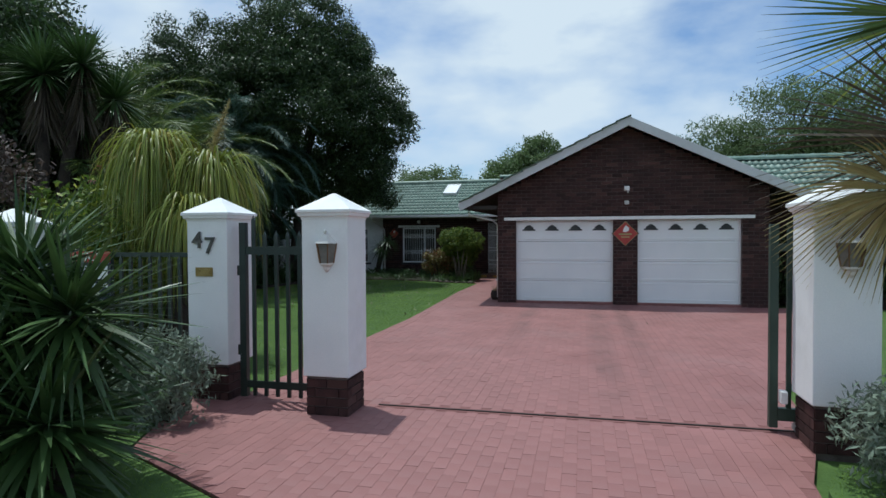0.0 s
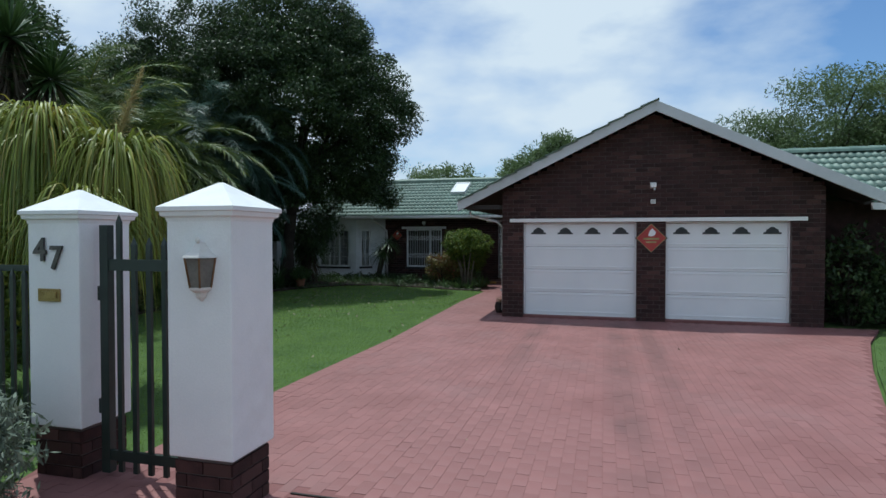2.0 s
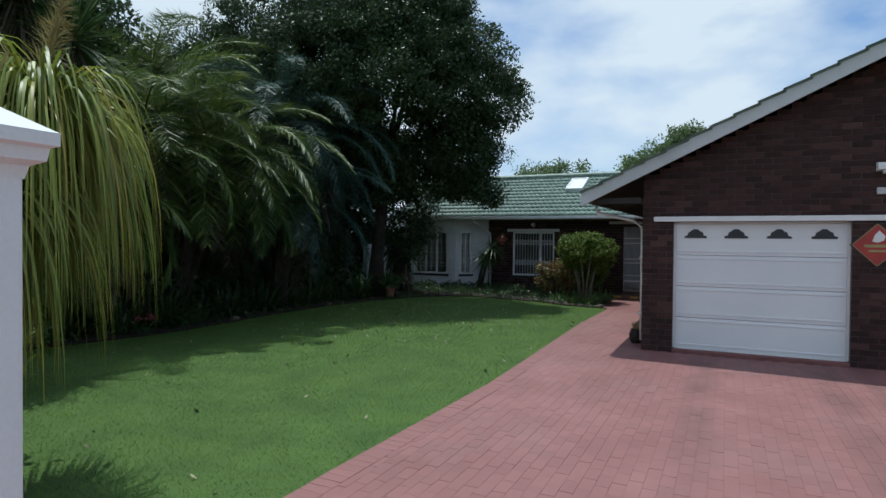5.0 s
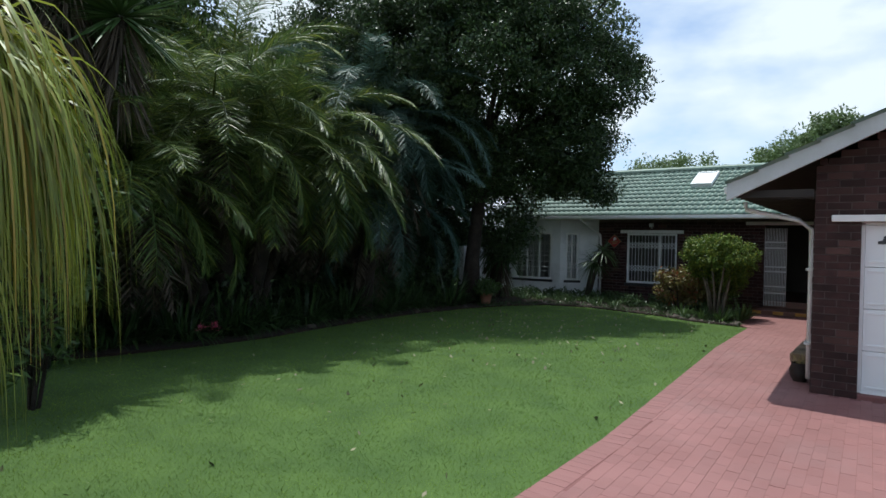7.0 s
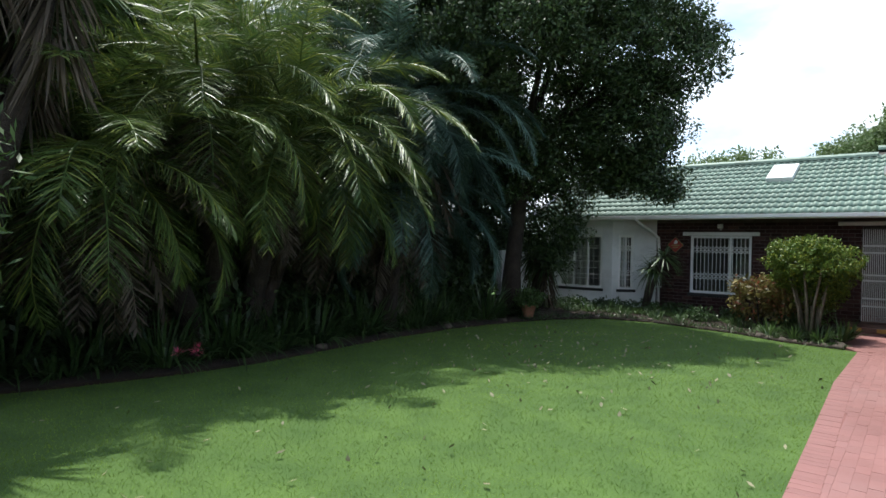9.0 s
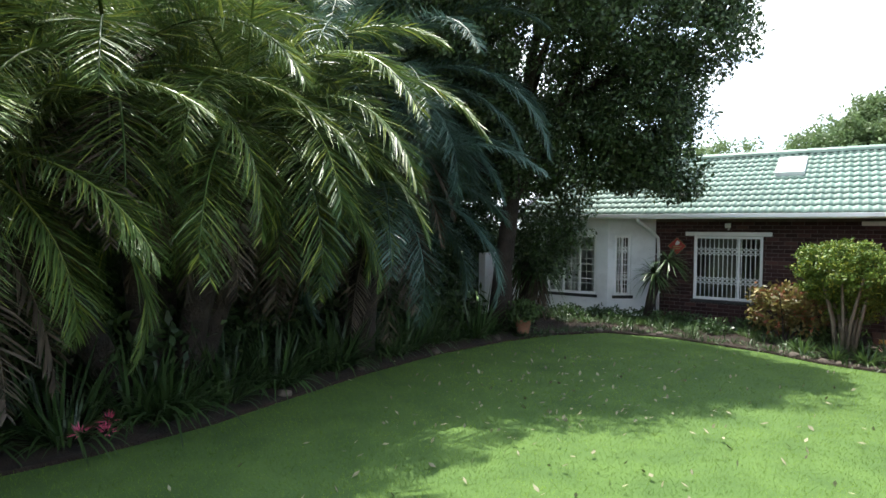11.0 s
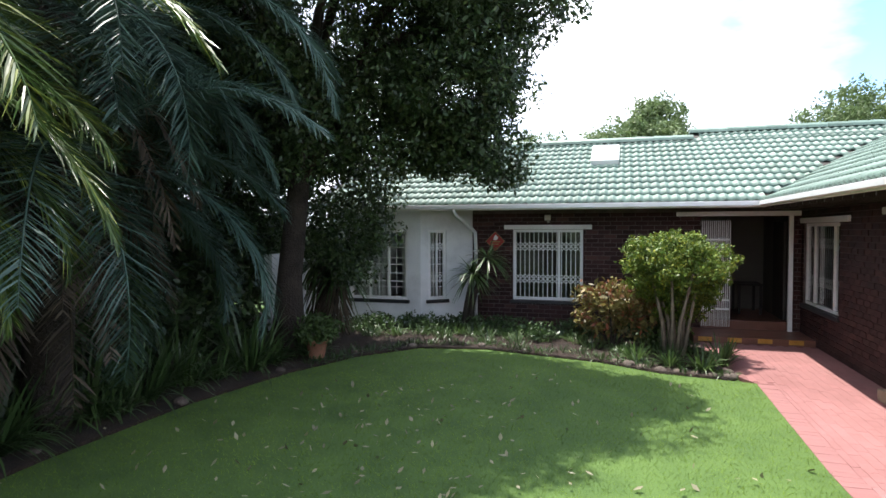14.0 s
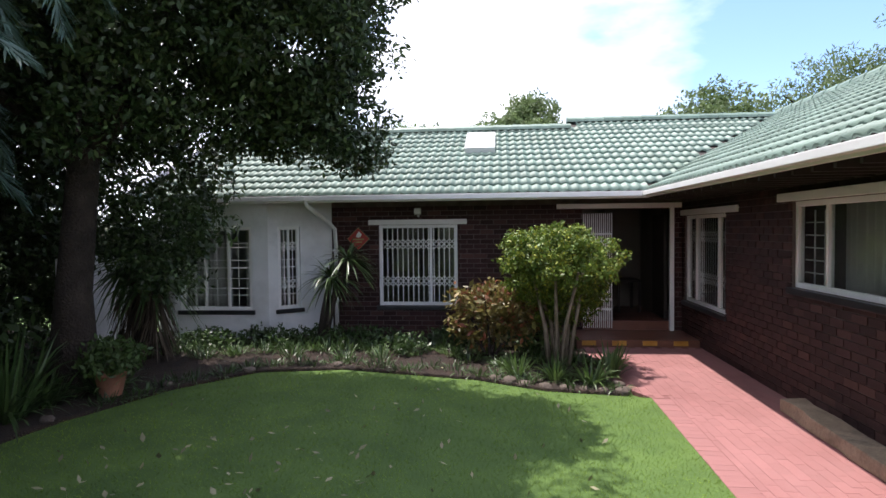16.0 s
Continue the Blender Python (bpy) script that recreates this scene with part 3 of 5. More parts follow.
ridge_caps(roof_main, (WEST_X, RY1, RZ1 + 0.03), (STEP_X, RY1, RZ1 + 0.03))
ridge_caps(roof_main, (STEP_X, RY2, RZ2 + 0.03), (EAST_X, RY2, RZ2 + 0.03))
ridge_caps(roof_wing, (RIDGE_X, VERGE_Y + 0.5, RZW + 0.01), (RIDGE_X, VY, RZB + 0.02))

# fascias, gutters, barge boards
mb = Mb()
mb.box(WEST_X, EY - 0.02, EAVE_Z - 0.12, EX + 0.02, EY + 0.01, EAVE_Z - 0.03)
mb.box(WEST_X, EY - 0.11, EAVE_Z - 0.095, EX - 0.08, EY - 0.02, EAVE_Z - 0.015)
put("gutter_main", mb, PAINT, label="white painted gutter along the house eave", kind="structure", category="gutter", bevel=0.006)
mb = Mb()
tilt = Matrix.Translation((0, VERGE_Y, EAVE_F)) @ pose(0, 0, 0, math.degrees(math.atan(FALL)), 0, 0)
run = EY - VERGE_Y
mb.box(EX - 0.01, 0.06, -0.11, EX + 0.02, run + 0.02, -0.03, tilt)
mb.box(EX - 0.1, 0.06, -0.085, EX - 0.01, run - 0.02, -0.015, tilt)
put("gutter_wing", mb, PAINT, label="white painted gutter along the wing eave", kind="structure", category="gutter", bevel=0.006)
for name, sx in (("bargeboard_west", -1), ("bargeboard_east", 1)):
    mb = Mb()
    x_e = RIDGE_X + sx * (WR + 0.06)
    z_e = EAVE_F - WING_PITCH * 0.06
    poly = [(x_e, z_e - 0.16), (x_e, z_e + 0.05), (RIDGE_X, RZW + 0.035), (RIDGE_X, RZW - 0.17)]
    mb.prism(poly, 0, 0.05, pose(0, VERGE_Y + 0.04, 0, 90))
    put(name, mb, FASCIA, label="grey white barge board along the garage gable", kind="structure", category="barge board", bevel=0.006)
mb = Mb()
for sgn in (-1, 1):
    mb.prism([(RY1, RZ1 - 0.1), (RY1, RZ1 + 0.1), (RY1 + sgn * 3.7, RZ1 + 0.1 - PITCH * 3.7), (RY1 + sgn * 3.7, RZ1 - 0.1 - PITCH * 3.7)], -0.03, 0.03, Matrix(((0, 0, 1, WEST_X - 0.03), (1, 0, 0, 0), (0, 1, 0, 0), (0, 0, 0, 1))))
put("bargeboard_gable", mb, PAINT, label="white barge board along the west gable of the house", kind="structure", category="barge board")
put("wall_garden", Mb().box(-11.95, 20.9, -0.1, -11.77, 23.18, 1.5), HOUSE_WHITE, label="white plastered garden wall beside the bay", kind="structure", category="wall", bevel=0.015)
mb = Mb()
for k in range(28):
    zk = wing_eave(VERGE_Y + 0.1 + k * 0.3)
    mb.box(EX + 0.03, VERGE_Y + 0.1 + k * 0.3, zk - 0.15, WING_X, VERGE_Y + 0.14 + k * 0.3, zk - 0.065)
put("rafters", mb, TIMBER, label="dark timber rafter ends under the eave", kind="structure", category="rafters")
put("soffit_main", Mb().box(WEST_X, EY + 0.01, EAVE_Z - 0.1, EX, 22.5, EAVE_Z - 0.08), TIMBER, label="dark timber soffit under the house eave", kind="structure", category="soffit")

# low annex roof east of the garage
mb = Mb()
XA = 2 * RIDGE_X - EX                               # eave line of the wing on the annex side
roof_plane(mb, [(XA, 14.7, 2.36), (14.0, 14.7, 2.36), (14.0, 17.1, 3.6), (XA - 2.5, 17.1, 3.6)])
roof_plane(mb, [(XA - 2.5, 17.1, 3.6), (14.0, 17.1, 3.6), (14.0, 19.5, 2.36), (XA, 19.5, 2.36)])
roof_annex = put("roof_annex", mb, TIMBER, label="green tiled roof of the annex beside the garage", kind="structure", category="roof")
ridge_caps(roof_annex, (XA - 2.3, 17.1, 3.63), (14.0, 17.1, 3.63))
put("fascia_annex", Mb().box(XA + 0.1, 14.6, 2.2, 14.0, 14.68, 2.33), PAINT, label="white gutter of the annex roof", kind="structure", category="gutter", bevel=0.006)
put("wall_annex", Mb().box(WING_E + 0.01, 15.3, -0.1, 13.8, 15.5, 2.4), BRICK, label="dark brick wall of the annex", kind="structure", category="wall")

# ---------------------------------------------------------------- windows and doors
def window(name, label, m, hole, mullions, trellis=True, curtain=None, transoms=(), sill=True, bars=False, lintel=None, inside=0.0):
    """A framed window in an opening; mullions are u positions; parts in the wall's frame m."""
    a, b, c, d = hole
    w = thing(name, label, "window", kind="structure")
    w.matrix_basis = m
    t = 0.055
    fr = Mb()
    fr.box(a, 0.03, c, a + t, 0.1, d).box(b - t, 0.03, c, b, 0.1, d).box(a + t, 0.03, c, b - t, 0.1, c + t).box(a + t, 0.03, d - t, b - t, 0.1, d)
    put("window_frame", fr, PAINT, w, bevel=0.004)
    edges = [a + t, *mullions, b - t]
    for u in mullions:
        put("mullion", Mb().box(u - 0.022, 0.034, c + t, u + 0.022, 0.096, d - t), PAINT, w, bevel=0.003)
    for i, (lo, hi) in enumerate(zip(edges, edges[1:])):
        pane = put("pane", Mb().box(lo, 0.062, c + t, hi, 0.066, d - t), GLASS, w)
        pane.visible_shadow = False
        gb = Mb()
        for z in transoms:
            gb.box(lo + 0.02, 0.05, z - 0.009, hi - 0.02, 0.078, z + 0.009)
        if transoms:
            put("glazing_bar", gb, PAINT, w)
    if trellis:
        tr = Mb()
        n = max(4, round((b - a - 2 * t) / 0.095))
        us = [a + t + (b - a - 2 * t) * i / n for i in range(n + 1)]
        for u in us:
            tr.box(u - 0.0075, 0.04 + inside, c + t, u + 0.0075, 0.044 + inside, d - t)
        h = d - c
        for zc in (c + h * 0.3, c + h * 0.76):
            for u, u2 in zip(us, us[1:]):
                for s in (1, -1):
                    for z0 in (zc - 0.045, zc + 0.045):
                        tr.tube([(u, 0.042 + inside, z0 - s * 0.045), (u2, 0.042 + inside, z0 + s * 0.045)], 0.0075, 4, False)
        put("burglar_trellis", tr, PAINT, w, "white expanding burglar trellis")
    if bars:
        tr = Mb()
        n = max(2, round((b - a - 2 * t) / 0.19))
        for i in range(1, n):
            u = a + t + (b - a - 2 * t) * i / n
            tr.box(u - 0.006, 0.04, c + t, u + 0.006, 0.044, d - t)
        for k in (0.18, 0.38, 0.6, 0.8):
            tr.box(a + t, 0.034, c + (d - c) * k - 0.006, b - t, 0.05, c + (d - c) * k + 0.006)
        put("burglar_bars", tr, PAINT, w, "thin white burglar bars")
    if sill:
        put("window_sill", Mb().box(a - 0.05, -0.045, c - 0.075, b + 0.05, 0.1, c - 0.003), BLACKSILL, w, "black tiled sill", bevel=0.008)
    if lintel:
        put("lintel", Mb().box(lintel[0], -0.05, d + 0.005, lintel[1], 0.02, d + 0.095), PAINT, w, "white painted lintel strip", bevel=0.006)
    if curtain:
        for lo, hi in curtain:
            n, v, f = int((hi - lo) / 0.018), [], []
            for i in range(n + 1):
                u = lo + (hi - lo) * i / n
                y = 0.2 + 0.022 * math.sin(i * 0.9) + 0.012 * math.sin(i * 0.37)
                v += [(u, y, c + 0.02), (u, y, d - 0.02)]
                if i:
                    f.append((2 * i - 2, 2 * i, 2 * i + 1, 2 * i - 1))
            put("curtain", Mb().add(v, f), CURTAIN, w, "pale hanging curtain", smooth=True)
    return w


window("window_1", "white framed window with burglar trellis in brick wall", M_HOUSE, WIN_HOUSE, [-6.63], lintel=(-7.74, -5.98))
window("window_2", "white framed bay window with glazing bars and curtains", frame_at(0, 22.45, 0), WIN_BAY, [-10.45, -10.02], trellis=False, curtain=[(-10.85, -10.05), (-9.8, -9.64)], transoms=(0.9, 1.25, 1.6), bars=True)
window("window_3", "narrow white side window of the bay", M_FACET, WIN_FACET, [0.37], trellis=True, curtain=[(0.2, 0.36)], transoms=(0.9, 1.25, 1.6), bars=True)
window("window_4", "white framed window with burglar trellis beside the entrance", M_WING, WIN_W1, [-22.6, -21.62], lintel=(-23.15, -20.8), inside=0.07)
window("window_5", "wide white framed window with drawn pale curtain", M_WING, WIN_W2, [-18.8, -17.4], trellis=False, curtain=[(-18.78, -16.95)], lintel=(-19.66, -16.6), transoms=())
gb = Mb()
for k in range(1, 3):
    gb.box(-19.35 + k * 0.19, 0.1, 1.25, -19.338 + k * 0.19, 0.112, 2.03)
for k in range(1, 6):
    gb.box(-19.33, 0.1, 1.25 + k * 0.13, -18.8, 0.112, 1.262 + k * 0.13)
bar_grille = put("window_grille", gb, PAINT, label="thin white steel grille behind the side pane", category="grille", kind="structure")
bar_grille.matrix_basis = M_WING

# entrance: lintel strip, post, folded gate, steps
ent = thing("door_1", "open front entrance with folded white security gate", "door", kind="structure")
put("lintel", Mb().box(-4.42, 23.12, 2.205, -2.33, 23.22, 2.29), PAINT, ent, bevel=0.006)
put("door_post", Mb().box(-2.52, 23.13, 0.1, -2.45, 23.21, 2.205), PAINT, ent, bevel=0.004)
gate = Mb()
for i in range(15):
    u = -3.97 + i * 0.034
    gate.box(u, 23.14 + 0.018 * (i % 2), 0.14, u + 0.012, 23.155 + 0.018 * (i % 2), 2.12)
for zc in (0.45, 0.62, 1.0, 1.12, 1.6, 1.75):
    gate.box(-3.97, 23.135, zc, -3.49, 23.145, zc + 0.035)
put("security_gate", gate, PAINT, ent, "folded white steel trellis gate")
put("threshold", Mb().box(-3.98, 23.2, 0.1, -2.46, 23.5, 0.26), FLOORBROWN, ent, bevel=0.01)
front_door = Mb().box(-2.52, 23.5, 0.26, -2.47, 24.3, 2.1)
put("door_leaf", front_door, TIMBER, ent, "dark wooden door standing open", bevel=0.006)
steps = thing("entrance_step", "low red-brown tiled entrance step with ochre tiles", "step", kind="structure")
put("slab", Mb().box(-4.2, 22.25, -0.05, -2.31, 23.2, 0.1), FLOORBROWN, steps, bevel=0.008)
for i in range(4):
    put("tile", Mb().box(-4.12 + i * 0.47, 22.238, 0.015, -3.9 + i * 0.47, 22.25, 0.09), YELLOWTILE, steps, "ochre riser tile")
hall_chest = thing("hall_table", "dark wooden table inside the entrance hall", "table", (-2.75, 25.6, 0.12))
put("top", Mb().box(-0.25, -0.4, 0.62, 0.25, 0.4, 0.66), TIMBER, hall_chest, bevel=0.006)
for sx in (-0.21, 0.21):
    for sy in (-0.36, 0.36):
        put("leg", Mb().box(sx - 0.025, sy - 0.025, 0, sx + 0.025, sy + 0.025, 0.62), TIMBER, hall_chest)

# skylight
sky_m = Matrix.Translation((-6.06, 24.15, EAVE_Z + PITCH * (24.15 - EY) + 0.05)) @ pose(0, 0, 0, math.degrees(math.atan(PITCH)))
sl = thing("skylight", "white framed skylight set in the green roof", "skylight")
sl.matrix_basis = sky_m
put("frame", Mb().box(0, 0, -0.02, 0.58, 0.06, 0.09).box(0, 1.08, -0.02, 0.58, 1.14, 0.09).box(0, 0.06, -0.02, 0.05, 1.08, 0.09).box(0.53, 0.06, -0.02, 0.58, 1.08, 0.09), PAINT, sl, bevel=0.008)
put("pane", Mb().box(0.05, 0.06, 0.05, 0.53, 1.08, 0.065), DOORWHITE, sl, "milky white skylight pane")

# downpipe
dp = thing("downpipe", "white painted rainwater downpipe on the wall corner", "downpipe")
put("pipe", Mb().tube([(-8.55, 22.12, 2.4), (-8.53, 22.14, 2.28), (-8.4, 22.9, 2.02), (-8.34, 23.1, 1.9), (-8.33, 23.13, 1.6), (-8.33, 23.13, 0.1)], 0.036, 10), PAINT, dp, smooth=True)
for z in (0.6, 1.5):
    put("bracket", Mb().box(-8.385, 23.09, z, -8.275, 23.19, z + 0.03), PAINT, dp)


def wall_light(name, at, label):
    w = thing(name, label, "light", at)
    put("base", Mb().box(-0.06, -0.02, -0.06, 0.06, 0.0, 0.06), GREYPLASTIC, w, bevel=0.006)
    put("lamp_head", Mb().box(-0.055, -0.1, -0.045, 0.055, -0.02, 0.045), PAINT, w, bevel=0.012)
    put("sensor", Mb().tube([(0.02, -0.06, -0.045), (0.02, -0.08, -0.1)], [0.025, 0.02], 8), GREYPLASTIC, w)
    return w


wall_light("wall_light", (0.705, GARAGE_Y - 0.011, 2.7), "small white sensor light on the gable wall")
wb = thing("junction_box", "small pale box on the gable wall", "box", (0.705, GARAGE_Y - 0.011, 2.38))
put("box", Mb().box(-0.05, -0.04, -0.045, 0.05, 0.0, 0.045), GREYPLASTIC, wb, bevel=0.006)
wall_light("wall_light", (-6.85, HOUSE_Y - 0.011, 2.2), "small pale floodlight under the house eave")


# garage doors
def garage_door(u0, u1, label):
    g = thing("garage_door", label, "garage door", (u0, GARAGE_Y + 0.1, 0.06), group="garage doors")
    w, rows, h = u1 - u0, 4, 1.89 / 4
    fan_n = 4
    for r in range(rows):
        z = r * h
        mb = Mb().box(0.006, 0, z + 0.003, w - 0.006, 0.035, z + h - 0.003)
        sec = put("panel_section", mb, DOORWHITE, g, bevel=0.006)
        # two long raised ribs on each section
        ribs = Mb()
        for zz in ((z + 0.05, z + 0.075), (z + h - 0.06, z + h - 0.035)):
            if r == rows - 1 and zz[0] > z + h / 2:
                continue
            ribs.box(0.04, -0.009, zz[0], w - 0.04, 0.002, zz[1])
        put("rib", ribs, DOORWHITE, sec, bevel=0.004)
    z0 = 3 * h + 0.26
    for i in range(fan_n):
        cx = w * (i + 0.5) / fan_n
        fw = 0.155
        poly = [(-fw, 0), (-fw, 0.03), (-fw * 0.72, 0.04), (-fw * 0.66, 0.085), (-fw * 0.4, 0.105), (-fw * 0.2, 0.135), (fw * 0.2, 0.135), (fw * 0.4, 0.105), (fw * 0.66, 0.085), (fw * 0.72, 0.04), (fw, 0.03), (fw, 0)]
        put("fanlight", Mb().prism(poly, -0.004, 0.012, pose(cx, 0, z0, 90)), BLACKSILL, g, "dark scalloped fanlight")
    put("bottom_seal", Mb().box(0, -0.006, -0.02, w, 0.04, 0.004), PAINT, g)
    jam = Mb().box(-0.03, -0.02, 0, 0.004, 0.04, 1.91).box(w - 0.004, -0.02, 0, w + 0.03, 0.04, 1.91).box(-0.03, -0.02, 1.891, w + 0.03, 0.04, 1.92)
    put("door_frame", jam, PAINT, g)
    return g


# added strips in joint colour, in place of the eave's shadow below the doors
for u0, u1 in ((-1.86, 0.4), (0.95, 3.16)):
    put("sill_garage", Mb().box(u0, GARAGE_Y - 0.03, -0.03, u1, GARAGE_Y + 0.2, 0.05), PAVEJOINT, label="low red-brown strip added for the shadow band under the garage door", kind="structure", category="sill", bevel=0.012)
garage_door(-1.83, 0.37, "white sectional garage door with four scalloped fanlights")
garage_door(0.98, 3.13, "white sectional garage door with four scalloped fanlights")
put("lintel_garage", Mb().box(-2.14, GARAGE_Y - 0.05, 1.985, 3.42, GARAGE_Y + 0.02, 2.06), PAINT, label="white lintel strip over the garage doors", kind="structure", category="lintel", bevel=0.006)


def diamond_sign(at, r, label):
    s = thing("security_sign", label, "sign", at)
    dia = lambda q: [(-q, 0), (0, -q), (q, 0), (0, q)]
    put("edge", Mb().prism(dia(r), 0, 0.008, pose(0, -0.002, 0, 90)), SIGNBLACK, s)
    put("line", Mb().prism(dia(r * 0.93), 0, 0.002, pose(0, -0.011, 0, 90)), PLUME, s, "pale border line")
    put("plate", Mb().prism(dia(r * 0.88), 0, 0.002, pose(0, -0.014, 0, 90)), SIGNRED, s, "red plate")
    put("emblem", Mb().prism([(-0.06, 0.05), (0.0, 0.03), (0.07, 0.06), (0.09, 0.12), (0.02, 0.2), (-0.03, 0.14)], 0, 0.002, Matrix.Translation((0, -0.018, 0)) @ pose(0, 0, 0, 90) @ Matrix.Scale(r / 0.32, 4)), PAINT, s, "white emblem shape")
    k = r / 0.32
    put("text_bar", Mb().box(-0.15 * k, -0.021, -0.035 * k, 0.15 * k, -0.017, 0.005 * k), PLUME, s)
    put("text_bar", Mb().box(-0.1 * k, -0.021, -0.1 * k, 0.1 * k, -0.017, -0.07 * k), PLUME, s)
    return s


diamond_sign((0.675, GARAGE_Y - 0.011, 1.66), 0.31, "red diamond security sign on the garage pier")
diamond_sign((-7.93, HOUSE_Y - 0.011, 1.72), 0.22, "small red diamond security sign on the house wall")


# ---------------------------------------------------------------- gate pillars
def pillar(at, label, h=2.04, w=0.45):
    p = thing("gate_pillar", label, "pillar", at, group="gate pillars")
    r = w / 2
    base = put("base", Mb().box(-r + 0.035, -r + 0.035, -0.05, r - 0.035, r - 0.035, 0.36), MORTAR, p, "dark brick base")
    row, z = 0, 0.004
    while z < 0.33:
        for face in range(4):
            m = pose(0, 0, 0, 0, 0, 90 * face) @ Matrix.Translation((0, -r + 0.035, 0))
            for a, b in (((-r + 0.03, -0.004), (0.004, r - 0.03)) if row % 2 else ((-r + 0.03, -0.12), (-0.112, 0.112), (0.12, r - 0.03))):
                put("brick", Mb().box(a, -0.014, z, b, 0, z + 0.073, m), BRICK, base)
        z += 0.085
        row += 1
    put("shaft", Mb().box(-r, -r, 0.36, r, r, h - 0.235), PLASTER, p, bevel=0.012)
    cap = Mb()
    ring = [(r + 0.0, h - 0.25), (r + 0.006, h - 0.225), (r + 0.026, h - 0.215), (r + 0.03, h - 0.19), (r + 0.042, h - 0.185), (r + 0.042, h - 0.16), (0.012, h)]
    v = [(sx * q, sy * q, z) for q, z in ring for sx, sy in ((-1, -1), (1, -1), (1, 1), (-1, 1))]
    n = len(ring)
    cap.add(v, [(i * 4 + j, i * 4 + (j + 1) % 4, i * 4 + 4 + (j + 1) % 4, i * 4 + 4 + j) for i in range(n - 1) for j in range(4)] + [(3, 2, 1, 0), tuple(n * 4 - 4 + j for j in range(4))])
    put("cap", cap, PLASTER, p, "white pyramid cap with moulded rim")
    return p


pillar((-2.55, 4.955, 0), "white plastered gate pillar with lantern and brick base")
pillar((-3.93, 5.2, 0), "white plastered gate pillar with house number and letter slot")
pillar((1.6, 4.88, 0), "white plastered gate pillar with lantern beside the sliding gate")
pillar((-6.75, 5.35, 0), "white plastered fence pillar behind the yucca", h=1.98)


def lantern(at, label):
    """Half lantern on a wall that faces -y; at: the top of its back."""
    w = thing("wall_lantern", label, "lantern", at, group="pillar lanterns")

    def half(rings):
        mb = Mb()
        ang = [math.pi + math.pi * j / 3 for j in range(4)]
        v = [(r * math.cos(a) * 1.05, r * math.sin(a) * 1.05, z) for r, z in rings for a in ang]
        k = len(rings)
        f = [(i * 4 + j, i * 4 + j + 1, i * 4 + 5 + j, i * 4 + 4 + j) for i in range(k - 1) for j in range(3)]
        f += [(3, 2, 1, 0), tuple((k - 1) * 4 + j for j in range(4))] + [(i * 4 + 3, i * 4, i * 4 + 4, i * 4 + 7) for i in range(k - 1)]
        return mb.add(v, f)

    put("roof", half([(0.108, -0.115), (0.104, -0.105), (0.075, -0.085), (0.045, -0.05), (0.03, -0.03), (0.012, -0.022)]), LANTERNMETAL, w, "pale curved lantern roof")
    put("finial", Mb().tube([(0, -0.03, -0.03), (0, -0.03, -0.012), (0, -0.03, 0.0), (0, -0.03, 0.012)], [0.008, 0.016, 0.012, 0.003], 8), LANTERNMETAL, w, smooth=True)
    glass = put("glass", half([(0.062, -0.29), (0.09, -0.118)]), CLOUDY, w, "cloudy lantern glass")
    put("back_plate", Mb().box(-0.06, -0.006, -0.3, 0.06, 0.0, -0.1), LANTERNBRONZE, w)
    for a in (math.pi, math.pi * 4 / 3, math.pi * 5 / 3, 2 * math.pi):
        c, s = math.cos(a) * 1.06, math.sin(a) * 1.06
        put("bar", Mb().tube([(0.064 * c, 0.064 * s, -0.292), (0.093 * c, 0.093 * s, -0.115)], 0.006, 5), LANTERNBRONZE, w, "copper corner bar")
    put("base", half([(0.006, -0.375), (0.03, -0.35), (0.036, -0.325), (0.066, -0.305), (0.068, -0.29)]), LANTERNMETAL, w)
    put("bulb", Mb().tube([(0, -0.035, -0.28), (0, -0.035, -0.24), (0, -0.035, -0.2), (0, -0.035, -0.18)], [0.012, 0.024, 0.022, 0.006], 8), PAINT, w, smooth=True)
    return w


lantern((-2.53, 4.728, 1.69), "cream and copper half lantern on white pillar")
lantern((1.62, 4.653, 1.69), "cream and copper half lantern on white pillar")


def glyph(ch, size, at, depth=0.014):
    cu = bpy.data.curves.new("numeral", "FONT")
    cu.body, cu.size, cu.extrude, cu.offset = ch, size, depth / 2, 0.0035
    tmp = new("numeral", cu)
    me = bpy.data.meshes.new_from_object(tmp)
    bpy.data.objects.remove(tmp)
    me.materials.clear()
    me.materials.append(NUMERAL)
    ob = new("house_number", me)
    ob.matrix_basis = pose(*at, 90, 0, 0)
    return tagged(ob, f"tarnished metal numeral {ch} on white pillar", "house number", group="house numbers")


glyph("4", 0.23, (-4.09, 4.963, 1.53))
glyph("7", 0.23, (-3.95, 4.963, 1.475))
slot = thing("letter_slot", "tarnished brass letter slot in white pillar", "letter slot", (-3.96, 4.972, 1.29))
put("plate", Mb().box(-0.095, -0.012, -0.045, 0.095, 0.002, 0.045), BRASS, slot, bevel=0.004)
put("flap", Mb().box(-0.062, -0.02, -0.022, 0.075, -0.011, 0.026), BRASS, slot, "dull brass flap", bevel=0.003)


def picket(parent, x, y, z0, z1, w=0.018, name="picket", material=None):
    mb = Mb().box(x - w, y - 0.012, z0, x + w, y + 0.012, z1 - 0.06)
